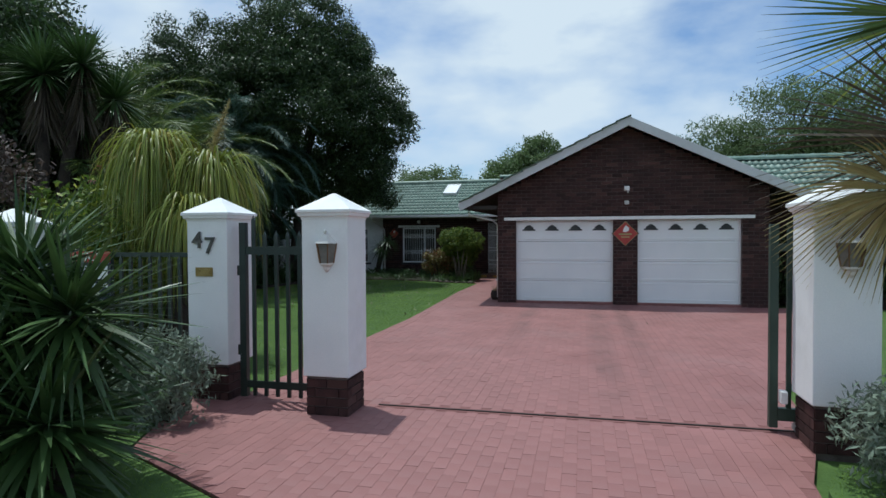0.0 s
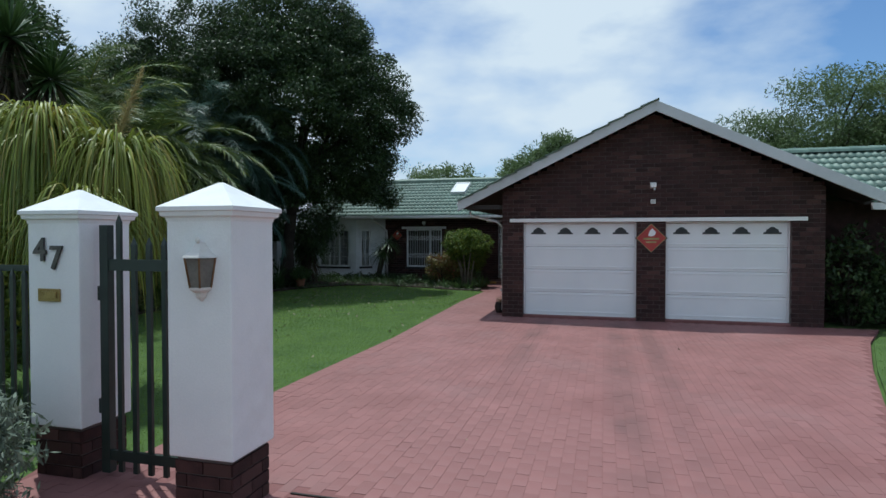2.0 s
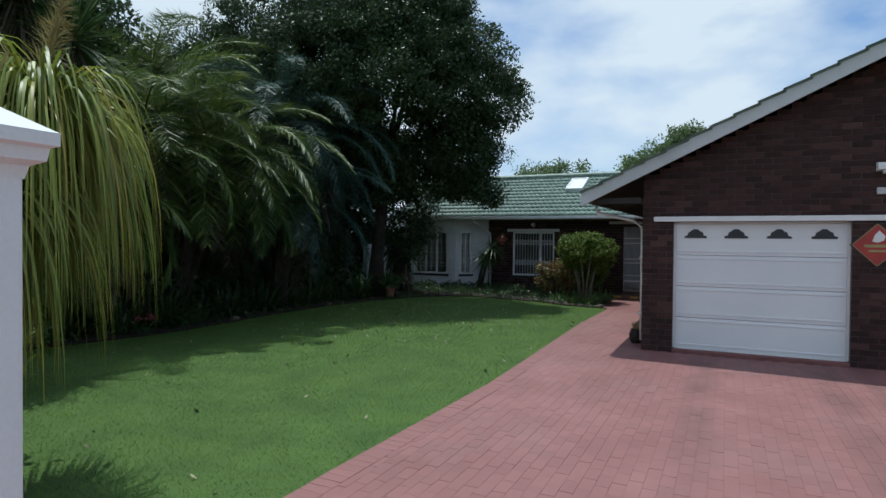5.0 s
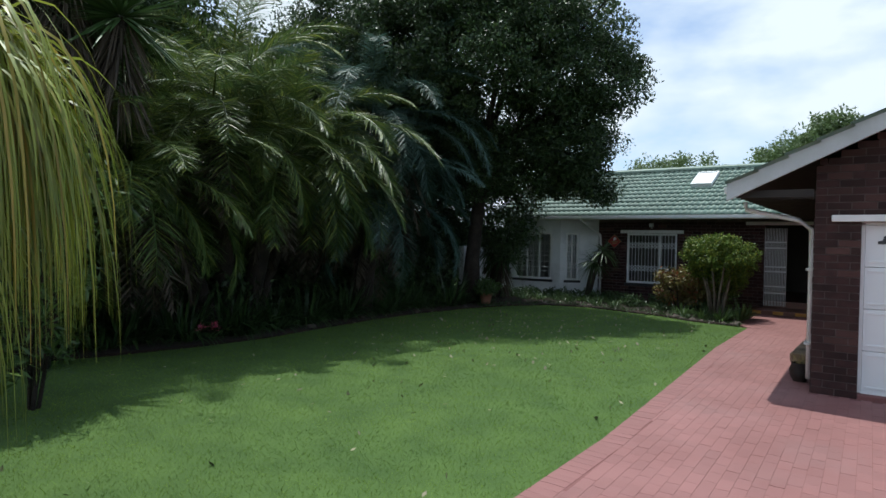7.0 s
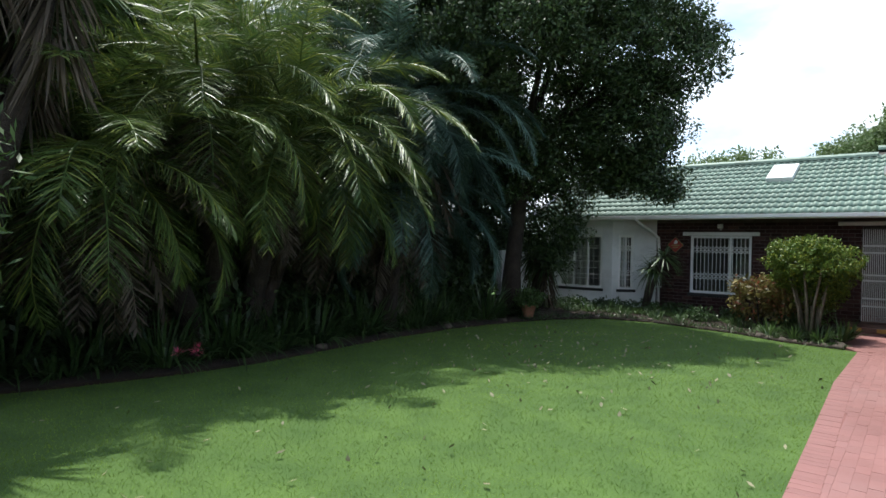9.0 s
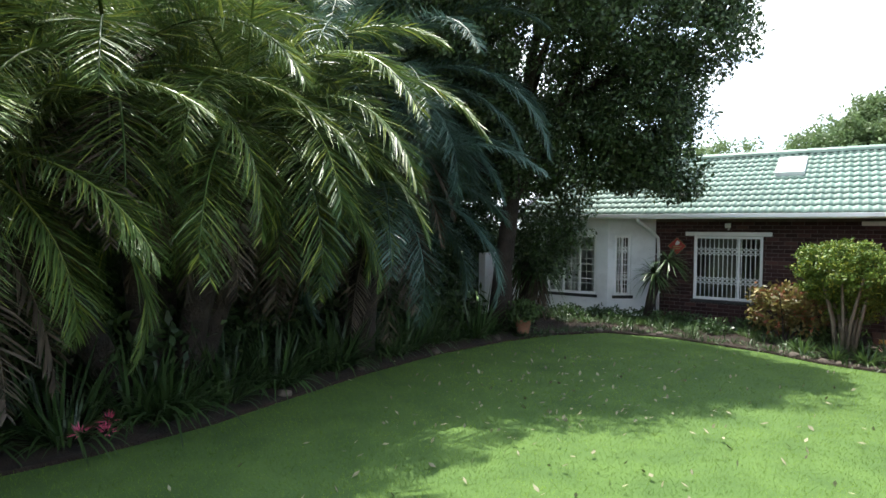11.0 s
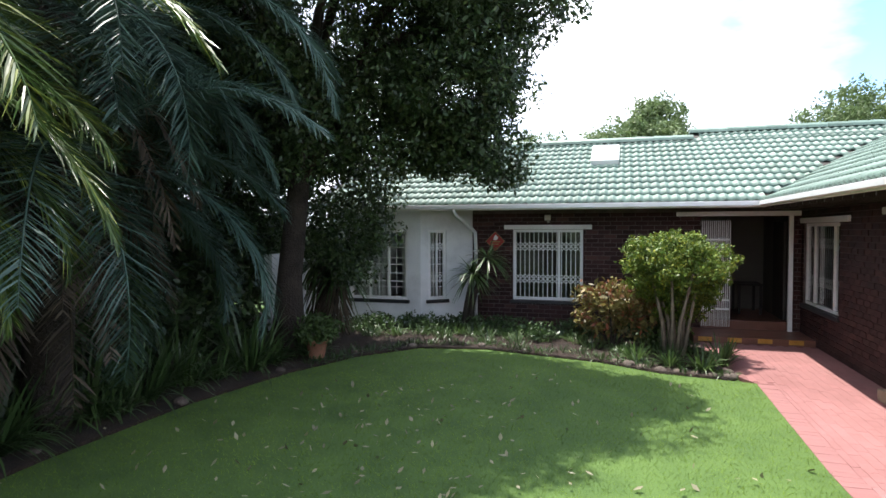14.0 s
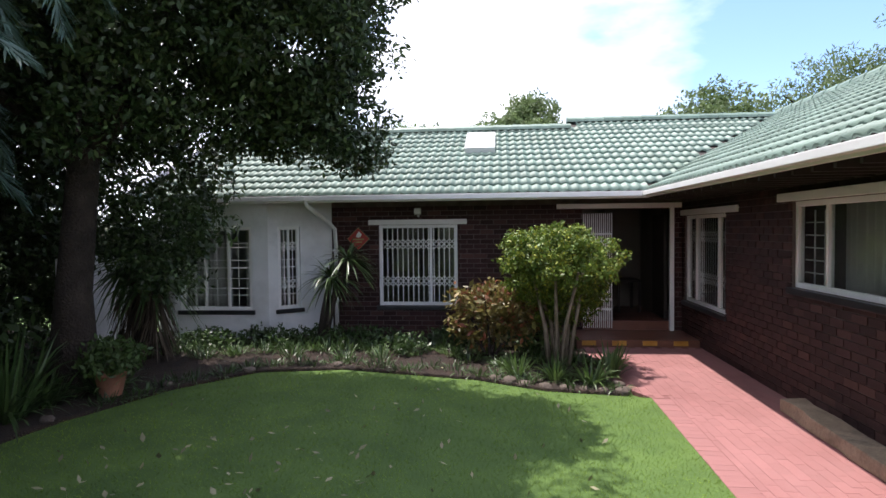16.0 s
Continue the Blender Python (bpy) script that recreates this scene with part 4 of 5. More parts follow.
    mb.add([(x - w, y - 0.012, z1 - 0.06), (x + w, y - 0.012, z1 - 0.06), (x + w, y + 0.012, z1 - 0.06), (x - w, y + 0.012, z1 - 0.06), (x, y, z1)], [(0, 1, 4), (1, 2, 4), (2, 3, 4), (3, 0, 4)])
    return put(name, mb, material or GREENMETAL, parent)


ped = thing("pedestrian_gate", "dark green steel picket gate between white pillars", "gate", (-0.13, 0.1, 0))
put("gate_post", Mb().box(-3.51, 4.98, 0.03, -3.44, 5.04, 1.78), GREENMETAL, ped, bevel=0.004)
put("gate_post", Mb().box(-2.78, 4.98, 0.03, -2.725, 5.03, 1.6), GREENMETAL, ped, bevel=0.004)
put("rail", Mb().box(-3.44, 4.99, 1.46, -2.78, 5.02, 1.54), GREENMETAL, ped)
put("rail", Mb().box(-3.44, 4.99, 0.12, -2.78, 5.02, 0.19), GREENMETAL, ped)
for i in range(5):
    picket(ped, -3.36 + i * 0.125, 5.005, 0.04, 1.86 if i == 0 else 1.7)
for z in (0.45, 1.25):
    put("hinge", Mb().tube([(-3.525, 5.0, z), (-3.525, 5.0, z + 0.1)], 0.018, 8), GREENMETAL, ped)


def fence(x0, x1, y, label, lo=0.1, hi=1.47, step=0.125):
    f = thing("palisade_fence", label, "fence")
    put("rail", Mb().box(x0, y - 0.015, hi - 0.05, x1, y + 0.015, hi), GREENMETAL, f)
    put("rail", Mb().box(x0, y - 0.015, lo + 0.1, x1, y + 0.015, lo + 0.15), GREENMETAL, f)
    n = int((x1 - x0) / step)
    for i in range(n):
        picket(f, x0 + (i + 0.5) * step, y - 0.028, 0.0, hi - 0.02)
    return f


fence(-6.24, -4.16, 5.4, "dark green steel palisade fence between white pillars")
fence(-12.0, -6.76, 5.4, "dark green steel palisade fence beyond the pillar")
fence(1.92, 7.5, 4.85, "dark green steel palisade fence beside the sliding gate")
sg = thing("sliding_gate", "green steel sliding gate drawn open behind the pillar", "gate", (-0.05, 0, 0))
put("end_post", Mb().box(1.27, 5.13, 0.04, 1.335, 5.19, 1.72), GREENGATE, sg, bevel=0.005)
put("rail", Mb().box(1.335, 5.13, 0.1, 4.9, 5.19, 0.2), GREENGATE, sg)
put("rail", Mb().box(1.335, 5.13, 1.5, 4.9, 5.19, 1.56), GREENGATE, sg)
for i in range(24):
    picket(sg, 1.42 + i * 0.145, 5.16, 0.2, 1.72, material=GREENGATE)
for x in (1.5, 4.6):
    put("wheel", Mb().tube([(x, 5.14, 0.05), (x, 5.18, 0.05)], 0.05, 14), GREYPLASTIC, sg)
put("gate_latch", Mb().box(1.335, 5.05, 0.26, 1.385, 5.13, 0.36), PAINT, sg, "white latch block", bevel=0.006)
put("gate_track", Mb().box(-2.2, 5.168, -0.02, 4.9, 5.186, 0.012), TIMBER, label="rusty steel gate track across the paving", kind="structure", category="gate track")
put("gate_kerb", Mb().box(-2.2, 5.13, -0.03, 1.6, 5.24, 0.002), PAVEJOINT, label="red brown strip under the gate track", kind="structure", category="kerb")


# ---------------------------------------------------------------- plants: shared builders
RNG = np.random.RandomState(11)


def unit(a):
    return a / np.maximum(np.linalg.norm(a, axis=-1, keepdims=True), 1e-6)


def leaf_cloud(pts, size, up=0.4, slim=0.45, rng=RNG):
    """Kite-shaped leaves at pts, turned at random."""
    n = len(pts)
    d = unit(rng.normal(size=(n, 3)) + (0, 0, -0.25))
    nrm = unit(rng.normal(size=(n, 3)) + (0, 0, up * 2))
    s = unit(np.cross(d, nrm))
    L = size * rng.uniform(0.65, 1.3, (n, 1))
    v = np.stack([pts, pts + d * L * 0.45 + s * L * slim * 0.5, pts + d * L, pts + d * L * 0.45 - s * L * slim * 0.5], 1).reshape(-1, 3)
    return v, np.arange(4 * n).reshape(n, 4)


def strips(base, d, length, width, droop, segs=3, taper=0.7, rng=RNG, roll=0.3):
    """Narrow bending leaves from base along d."""
    n = len(base)
    d = unit(d)
    length = np.broadcast_to(np.asarray(length, float), (n,))[:, None]
    droop = np.broadcast_to(np.asarray(droop, float), (n,))[:, None]
    side = unit(np.cross(d, np.array([0, 0, 1.0])) + rng.normal(size=(n, 3)) * roll)
    rows = []
    for k in range(segs + 1):
        s = k / segs
        p = base + d * length * s
        p = p + np.concatenate([np.zeros((n, 2)), -droop * length * s * s], 1)
        w = width * (0.55 + 0.9 * s if s < 0.3 else max(0.04, 1 - ((s - 0.3) / 0.7) ** (1 / taper))) * 0.5
        rows.append(np.stack([p - side * w, p + side * w], 1))
    v = np.stack(rows, 1).reshape(n, -1, 3)
    m = 2 * (segs + 1)
    q = np.array([(2 * k, 2 * k + 1, 2 * k + 3, 2 * k + 2) for k in range(segs)])
    f = (np.arange(n)[:, None, None] * m + q[None]).reshape(-1, 4)
    return v.reshape(-1, 3), f


def join(*vf):
    vs, fs, k = [], [], 0
    for v, f in vf:
        vs.append(v)
        fs.append(f + k)
        k += len(v)
    return np.concatenate(vs), np.concatenate(fs)


def ball_dirs(n, rng=RNG):
    return unit(rng.normal(size=(n, 3)))


def clumps(blobs, per_area, clump_r, leaves, rng=RNG, shell=0.55):
    """Leaf positions in small clumps scattered through the outer part of ellipsoids."""
    cs = []
    for cx, cy, cz, rx, ry, rz in blobs:
        n = max(3, int(per_area * (rx * ry + ry * rz + rz * rx) / 3 * 12.6))
        cs.append(np.array([cx, cy, cz]) + ball_dirs(n, rng) * np.array([rx, ry, rz]) * rng.uniform(shell, 1.05, (n, 1)))
    cs = np.concatenate(cs)
    q = ball_dirs(len(cs) * leaves, rng).reshape(len(cs), leaves, 3)
    q[:, :, 2] = q[:, :, 2] * 0.75 + 0.12
    pts = cs[:, None] + q * clump_r * 1.5 * rng.uniform(0.45, 1.0, (len(cs), leaves, 1)) * rng.uniform(0.6, 1.25, (len(cs), 1, 1))
    return cs, pts.reshape(-1, 3)


def tree(name, label, at, trunk, blobs, per_area, clump_r, leaves, size, leaf_mat, bark=None, slim=0.45, seed=1, r0=0.25, limbs=14, group="", cat="tree", shell=0.55):
    """trunk: list of points (relative); blobs: ellipsoids (relative)."""
    rng = np.random.RandomState(seed)
    t = thing(name, label, cat, at, group=group)
    cs, pts = clumps(blobs, per_area, clump_r, leaves, rng, shell)
    n = len(trunk)
    mb = Mb().tube(trunk, [r0 * (1.35 if i == 0 else 1 - 0.5 * i / n) for i in range(n)], 12)
    put("trunk", mb, bark or BARK, t, smooth=True)
    top = Vector(trunk[-1])
    for i in rng.choice(len(cs), min(limbs, len(cs)), replace=False):
        e = Vector(cs[i])
        st = Vector(trunk[-1 - (i % min(2, n - 1))])
        mid = st.lerp(e, 0.5) + Vector((0, 0, 0.12 * (e - st).length))
        put("limb", Mb().tube([st, mid, e], [r0 * 0.42, r0 * 0.25, r0 * 0.06], 6, False), bark or BARK, t, smooth=True)
    v, f = leaf_cloud(pts, size, slim=slim, rng=rng)
    put("crown", np_mesh("crown", v, f), leaf_mat, t)
    return t


def shrub(name, label, at, blobs, per_area, clump_r, leaves, size, leaf_mat, slim=0.45, seed=1, stems=6, bark=None, shell=0.5, cat="shrub", group=""):
    rng = np.random.RandomState(seed)
    t = thing(name, label, cat, at, group=group)
    cs, pts = clumps(blobs, per_area, clump_r, leaves, rng, shell)
    pts = pts[pts[:, 2] > 0.01]
    v, f = leaf_cloud(pts, size, slim=slim, rng=rng)
    put("foliage", np_mesh("foliage", v, f), leaf_mat, t)
    for i in rng.choice(len(cs), min(stems, len(cs)), replace=False):
        e = Vector(cs[i])
        put("stem", Mb().tube([(e.x * 0.12, e.y * 0.12, -0.03), (e.x * 0.4, e.y * 0.4, e.z * 0.5), tuple(e)], [0.022, 0.016, 0.006], 5, False), bark or BARK, t)
    return t


def frond(parent, base, az, el, length, sag, mat_, seed, leaflet=0.5, pairs=62, width=0.03, name="frond"):
    """A feather palm leaf: curved rachis with drooping leaflets on both sides."""
    rng = np.random.RandomState(seed)
    out = np.array([math.cos(az), math.sin(az), 0.0])
    s = np.linspace(0, 1, 16)
    e = el - sag * s ** 1.25
    step = length / 15
    dirs = out[None] * np.cos(e)[:, None] + np.array([0, 0, 1.0]) * np.sin(e)[:, None]
    pts = np.array(base) + np.concatenate([np.zeros((1, 3)), np.cumsum(dirs[:-1] * step, 0)])
    side = np.array([-out[1], out[0], 0.0])
    u = np.linspace(0.16, 0.995, pairs)
    idx = u * 15
    i0 = np.minimum(idx.astype(int), 14)
    fr = (idx - i0)[:, None]
    p = pts[i0] * (1 - fr) + pts[i0 + 1] * fr
    t = unit(dirs[i0] * (1 - fr) + dirs[i0 + 1] * fr)
    nrm = unit(np.cross(t, side[None]))
    nrm = np.where(nrm[:, 2:3] < 0, -nrm, nrm)
    L = leaflet * np.sin(np.clip(u * 1.02, 0, 1) * math.pi * 0.86 + 0.3) ** 0.7
    parts = []
    for sg_ in (-1, 1):
        fwd = 0.55 + 0.6 * u[:, None]
        d = unit(side[None] * sg_ + t * fwd + nrm * rng.uniform(-0.05, 0.5, (pairs, 1)) + rng.normal(size=(pairs, 3)) * 0.09)
        parts.append(strips(p, d, L * rng.uniform(0.85, 1.1, pairs), width, rng.uniform(0.05, 0.32, pairs), 2, 0.8, rng, 0.35))
    rw = np.stack([pts + side * 0.02 * (1 - s[:, None] * 0.85), pts - side * 0.02 * (1 - s[:, None] * 0.85), pts + np.array([0, 0, 0.02])], 1).reshape(-1, 3)
    rf = np.array([(3 * i + a, 3 * i + b, 3 * i + 3 + b, 3 * i + 3 + a) for i in range(15) for a, b in ((0, 1), (1, 2), (2, 0))])
    v, f = join(*parts, (rw, rf))
    return put(name, np_mesh(name, v, f), mat_, parent)


def feather_palm(label, at, crowns, mat_, seed, leaflet=0.46, r=0.13, width=0.0165):
    """A clump of leaning stems; crowns: (x, y, height, fronds, length, lowest elevation)."""
    rng = np.random.RandomState(seed)
    t = thing("palm_tree", label, "palm", at)
    for c, (x, y, h, n, length, el_lo) in enumerate(crowns):
        k = 8
        put("trunk", Mb().tube([(x * (0.25 + 0.75 * (i / k) ** 1.3), y * (0.25 + 0.75 * (i / k) ** 1.3), -0.05 + h * i / k) for i in range(k + 1)], [r * (1.3 - 0.3 * i / k + 0.08 * (i % 2)) for i in range(k + 1)], 10), BARK, t, smooth=True)
        for i in range(n):
            q = (i + 0.5) / n
            az = i * 2.39996 + c + rng.uniform(-0.25, 0.25)
            el = 1.35 - (1.35 - el_lo) * q ** 0.8 + rng.uniform(-0.12, 0.12)
            L = length * rng.uniform(0.82, 1.08) * (0.8 + 0.2 * math.sin(q * math.pi))
            frond(t, (x + 0.1 * math.cos(az), y + 0.1 * math.sin(az), h - 0.2 * q), az, el, L, rng.uniform(1.1, 2.05), mat_, seed * 1000 + c * 100 + i, leaflet, 128, width)
        for i in range(12):
            az = rng.uniform(0, 6.28)
            frond(t, (x + 0.12 * math.cos(az), y + 0.12 * math.sin(az), h - rng.uniform(0.2, 0.6)), az, rng.uniform(-1.1, -0.5), length * rng.uniform(0.5, 0.75), 0.75, DEADLEAF, seed * 1000 + c * 100 + 60 + i, leaflet * 0.7, 44, name="dead_frond")
    return t


def rosette(parent, c, n, length, width, droop, mat_, seed, lo=-0.6, name="leaf_rosette", segs=3):
    rng = np.random.RandomState(seed)
    z = rng.uniform(lo, 1.0, n)
    a = rng.uniform(0, 2 * math.pi, n)
    h = np.sqrt(np.maximum(0, 1 - z * z))
    d = np.stack([h * np.cos(a), h * np.sin(a), z], 1)
    v, f = strips(np.array(c) + d * 0.05, d, length * rng.uniform(0.75, 1.1, n), width, droop * rng.uniform(0.5, 1.4, n), segs, 0.85, rng, 0.2)
    return put(name, np_mesh(name, v, f), mat_, parent)


def yucca(label, at, heads, length, width, mat_, seed, droop=0.12, n=150, dead=True, r=0.09, lo=-0.5, skirt=1.0):
    """heads: (x, y, z) of the rosettes, relative to the foot."""
    t = thing("yucca", label, "yucca", at)
    for i, (x, y, z) in enumerate(heads):
        put("stem", Mb().tube([(x * 0.15, y * 0.15, -0.05), (x * 0.5, y * 0.5, z * 0.5), (x, y, z)], [r * 1.25, r, r * 0.85], 9), BARK, t, smooth=True)
        rosette(t, (x, y, z), n, length, width, droop, mat_, seed + i, lo)
        if dead:
            rng = np.random.RandomState(seed + 50 + i)
            m = 150
            a = rng.uniform(0, 6.28, m)
            b = np.stack([x + 0.1 * np.cos(a), y + 0.1 * np.sin(a), z - rng.uniform(0.05, skirt, m)], 1)
            d = np.stack([np.cos(a) * 0.5, np.sin(a) * 0.5, -np.ones(m)], 1)
            v, f = strips(b, d, length * 0.8 * rng.uniform(0.6, 1, m), width * 0.8, 0.1, 2, 0.9, rng, 0.6)
            put("dead_skirt", np_mesh("dead_skirt", v, f), DEADLEAF, t, "brown hanging dead leaves", kind="stuff")
    return t


def tuft(name, label, at, n, length, width, mat_, seed, spread=0.12, droop=0.55, up=0.9, group="", cat="plant"):
    rng = np.random.RandomState(seed)
    a, rr = rng.uniform(0, 6.28, n), spread * np.sqrt(rng.uniform(0, 1, n))
    b = np.stack([rr * np.cos(a), rr * np.sin(a), np.zeros(n) - 0.01], 1)
    out = rng.uniform(0.15, 1.0, n)
    d = np.stack([np.cos(a) * out, np.sin(a) * out, np.full(n, up)], 1)
    v, f = strips(b, d, length * rng.uniform(0.6, 1.15, n), width, droop * out * rng.uniform(0.6, 1.3, n), 4, 0.8, rng, 0.15)
    ob = put(name, np_mesh(name, v, f), mat_, None, label, category=cat, group=group)
    ob.matrix_basis = pose(*at)
    return ob


# ---------------------------------------------------------------- lawn and beds
LAWN = [(-3.7, 5.3), (-3.69, 8.0), (-3.62, 11.0), (-3.7, 13.5), (-3.8, 16.5), (-3.76, 19.4)] + BED + [(-12.0, 5.45), (-4.1, 5.45)]
VERGE_L = [(-4.3, 5.0), (-4.05, 4.5), (-3.7, 3.6), (-2.42, 2.97), (-1.95, 2.2), (-1.95, -4.4), (-9.0, -4.4), (-9.0, 5.0)]
VERGE_R = [(1.25, 4.0), (1.1, 3.0), (1.35, -4.4), (8.0, -4.4), (8.0, 4.4), (1.5, 4.5)]
LAWN_R = [(1.9, 6.5), (2.35, 7.9), (3.15, 10.4), (3.95, 12.6), (4.65, 14.0), (13.0, 14.0), (13.0, 5.5), (1.75, 5.5)]
for nm, poly, lab in (("lawn", LAWN, "mown green lawn beside the driveway"), ("verge_west", VERGE_L, "grass verge outside the gate"), ("verge_east", VERGE_R, "grass verge beside the gate pillar"), ("lawn_east", LAWN_R, "green lawn beyond the driveway")):
    put(nm, Mb().prism(poly, -0.2, -0.003), GROUND, label=lab, kind="structure", category="lawn")


def grass(name, poly, per_m2, seed, label, dens=None):
    rng = np.random.RandomState(seed)
    xs, ys = [p[0] for p in poly], [p[1] for p in poly]
    n = int((max(xs) - min(xs)) * (max(ys) - min(ys)) * per_m2)
    p = np.stack([rng.uniform(min(xs), max(xs), n), rng.uniform(min(ys), max(ys), n)], 1)
    hit = np.zeros(n, bool)
    j = len(poly) - 1
    for i in range(len(poly)):
        (xi, yi), (xj, yj) = poly[i], poly[j]
        if yi != yj:
            hit ^= ((yi > p[:, 1]) != (yj > p[:, 1])) & (p[:, 0] < (xj - xi) * (p[:, 1] - yi) / (yj - yi) + xi)
        j = i
    p = p[hit]
    n = len(p)
    b = np.concatenate([p, np.full((n, 1), -0.006)], 1)
    d = np.stack([rng.normal(0, 0.55, n), rng.normal(0, 0.55, n), np.ones(n)], 1)
    v, f = strips(b, d, rng.uniform(0.025, 0.06, n), 0.0075, 0.3, 1, 0.9, rng, 0.9)
    put(name, np_mesh(name, v, f), GRASS, label=label, kind="stuff", category="grass")


grass("grass", LAWN, 2300, 2, "short green lawn grass")
grass("grass_verge", VERGE_L[:5] + [(-1.95, 1.5), (-5.5, 1.5), (-5.5, 5.0)], 1500, 3, "grass on the verge outside the gate")
grass("grass_verge_east", [(1.25, 4.0), (1.1, 3.0), (1.1, 2.5), (3.5, 2.5), (3.5, 4.4), (1.5, 4.5)], 1500, 4, "grass on the verge beside the pillar")
grass("grass_east", [(1.9, 6.5), (2.35, 7.9), (3.15, 10.4), (3.95, 12.6), (4.65, 14.0), (6.5, 14.0), (6.5, 6.0), (1.85, 6.0)], 900, 5, "grass beyond the driveway")

put("garden_bed", Mb().prism(BED + [(-16.0, 7.6), (-16.0, 23.15), (-4.3, 23.15), (-4.22, 20.3)], -0.2, 0.035), SOIL, label="dark soil garden bed along lawn and house", kind="structure", category="garden bed", bevel=0.03)

# leaves fallen on lawn and paving
rng = np.random.RandomState(8)
fp = np.concatenate([np.stack([rng.uniform(-9, -3.8, 130), rng.uniform(7, 19.5, 130), np.full(130, 0.045)], 1), np.stack([rng.normal(-7.3, 1.2, 300), rng.normal(15.5, 1.7, 300), np.full(300, 0.05)], 1), np.stack([rng.uniform(-3.4, 2, 14), rng.uniform(5.6, 13.5, 14), np.full(14, 0.004)], 1)])
v, f = leaf_cloud(fp, 0.072, up=3.0, slim=0.5, rng=rng)
put("fallen_leaves", np_mesh("fallen_leaves", v, f), FALLEN, label="fallen leaves scattered over the lawn", kind="stuff", category="leaves")

# sleeper along the wing wall
slp = thing("timber_sleeper", "weathered grey-brown timber sleeper edging beside the wall", "sleeper", (-2.52, 17.5, 0), rz=-1.8)
mb = Mb()
k = 14
srng = random.Random(4)
ring = []
for i in range(k + 1):
    yy = -1.5 + 3.0 * i / k
    jit = lambda: srng.uniform(-0.012, 0.012)
    ring.append([(-0.12 + jit(), yy, 0.0), (0.12 + jit(), yy, 0.0), (0.12 + jit(), yy, 0.135 + jit()), (-0.12 + jit(), yy, 0.135 + jit())])
mb.add([p for r in ring for p in r], [(i * 4 + j, i * 4 + (j + 1) % 4, i * 4 + 4 + (j + 1) % 4, i * 4 + 4 + j) for i in range(k) for j in range(4)] + [(3, 2, 1, 0), tuple(k * 4 + j for j in range(4))])
put("beam", mb, SLEEPER, slp, bevel=0.015)

# stones along the bed
srng = random.Random(9)


def stone(at, r, seed):
    bm = bmesh.new()
    bmesh.ops.create_icosphere(bm, subdivisions=2, radius=1)
    for w in bm.verts:
        w.co *= 1 + 0.28 * noise.noise(w.co * 1.6 + Vector((seed, 0, 0)))
        w.co = Vector((w.co.x * r * 1.25, w.co.y * r, w.co.z * r * 0.7))
    me = bpy.data.meshes.new("edging_stone")
    bm.to_mesh(me)
    bm.free()
    me.shade_smooth()
    ob = put("edging_stone", me, STONE, None, "rounded brown garden stone edging the bed", category="stone", group="bed edging stones")
    ob.matrix_basis = pose(*at, 0, 0, srng.uniform(0, 180))


def along(poly, step):
    out = []
    for (x0, y0), (x1, y1) in zip(poly, poly[1:]):
        n = max(1, int(math.hypot(x1 - x0, y1 - y0) / step))
        out += [(x0 + (x1 - x0) * i / n, y0 + (y1 - y0) * i / n) for i in range(n)]
    return out


for i, (x, y) in enumerate(along(BED[:3], 0.2) + along([(-3.98, 19.5), (-4.18, 20.2), (-4.2, 21.9)], 0.24)):
    stone((x + srng.uniform(-0.03, 0.03), y + 0.1, 0.02), srng.uniform(0.06, 0.1), i)
for i, (x, y) in enumerate(along(BED[3:11], 0.9)):
    stone((x - 0.08 + srng.uniform(-0.1, 0.03), y + srng.uniform(-0.1, 0.1), 0.05), srng.uniform(0.05, 0.085), 40 + i)

# ---------------------------------------------------------------- plants by the house
top = thing("topiary_shrub", "clipped green topiary shrub with bare pale stems", "shrub", (-4.62, 20.85, 0.05))
rng = np.random.RandomState(21)
cs, pts = clumps([(0.0, 0, 1.38, 0.88, 0.8, 0.42), (-0.1, 0, 1.6, 0.64, 0.6, 0.25), (0.3, 0.1, 1.08, 0.45, 0.42, 0.3), (0.1, 0.25, 0.8, 0.5, 0.4, 0.35), (-0.35, 0.0, 1.08, 0.35, 0.4, 0.25)], 55, 0.06, 42, rng, 0.62)
v, f = leaf_cloud(pts, 0.054, slim=0.5, rng=rng)
put("crown", np_mesh("crown", v, f), LEAF_TOPIARY, top)
for i in range(9):
    a = i * 0.7
    r1, r2 = 0.09 + 0.03 * (i % 3), 0.36 + 0.1 * (i % 2)
    put("stem", Mb().tube([(r1 * math.cos(a), r1 * math.sin(a), -0.05), (r1 * 1.5 * math.cos(a + 0.2), r1 * 1.5 * math.sin(a + 0.2), 0.5), (r2 * math.cos(a + 0.3), r2 * math.sin(a + 0.3), 1.25)], [0.034, 0.028, 0.018], 7), PALEBARK, top, "pale bare stem", smooth=True)
shrub("leafy_shrub", "red and green leafed shrub beside the topiary", (-5.55, 21.2, 0.05), [(0.05, 0.1, 0.8, 0.48, 0.42, 0.3), (-0.15, 0.1, 0.45, 0.4, 0.4, 0.3), (0.4, 0.0, 0.55, 0.4, 0.35, 0.32), (-0.3, 0.1, 0.75, 0.25, 0.3, 0.18)], 30, 0.12, 14, 0.11, LEAF_RED, seed=22)
shrub("leafy_shrub", "small leafy green shrub among the stems", (-4.8, 21.6, 0.05), [(0, 0, 0.4, 0.5, 0.4, 0.4)], 30, 0.08, 12, 0.09, LEAF_MID, seed=23)
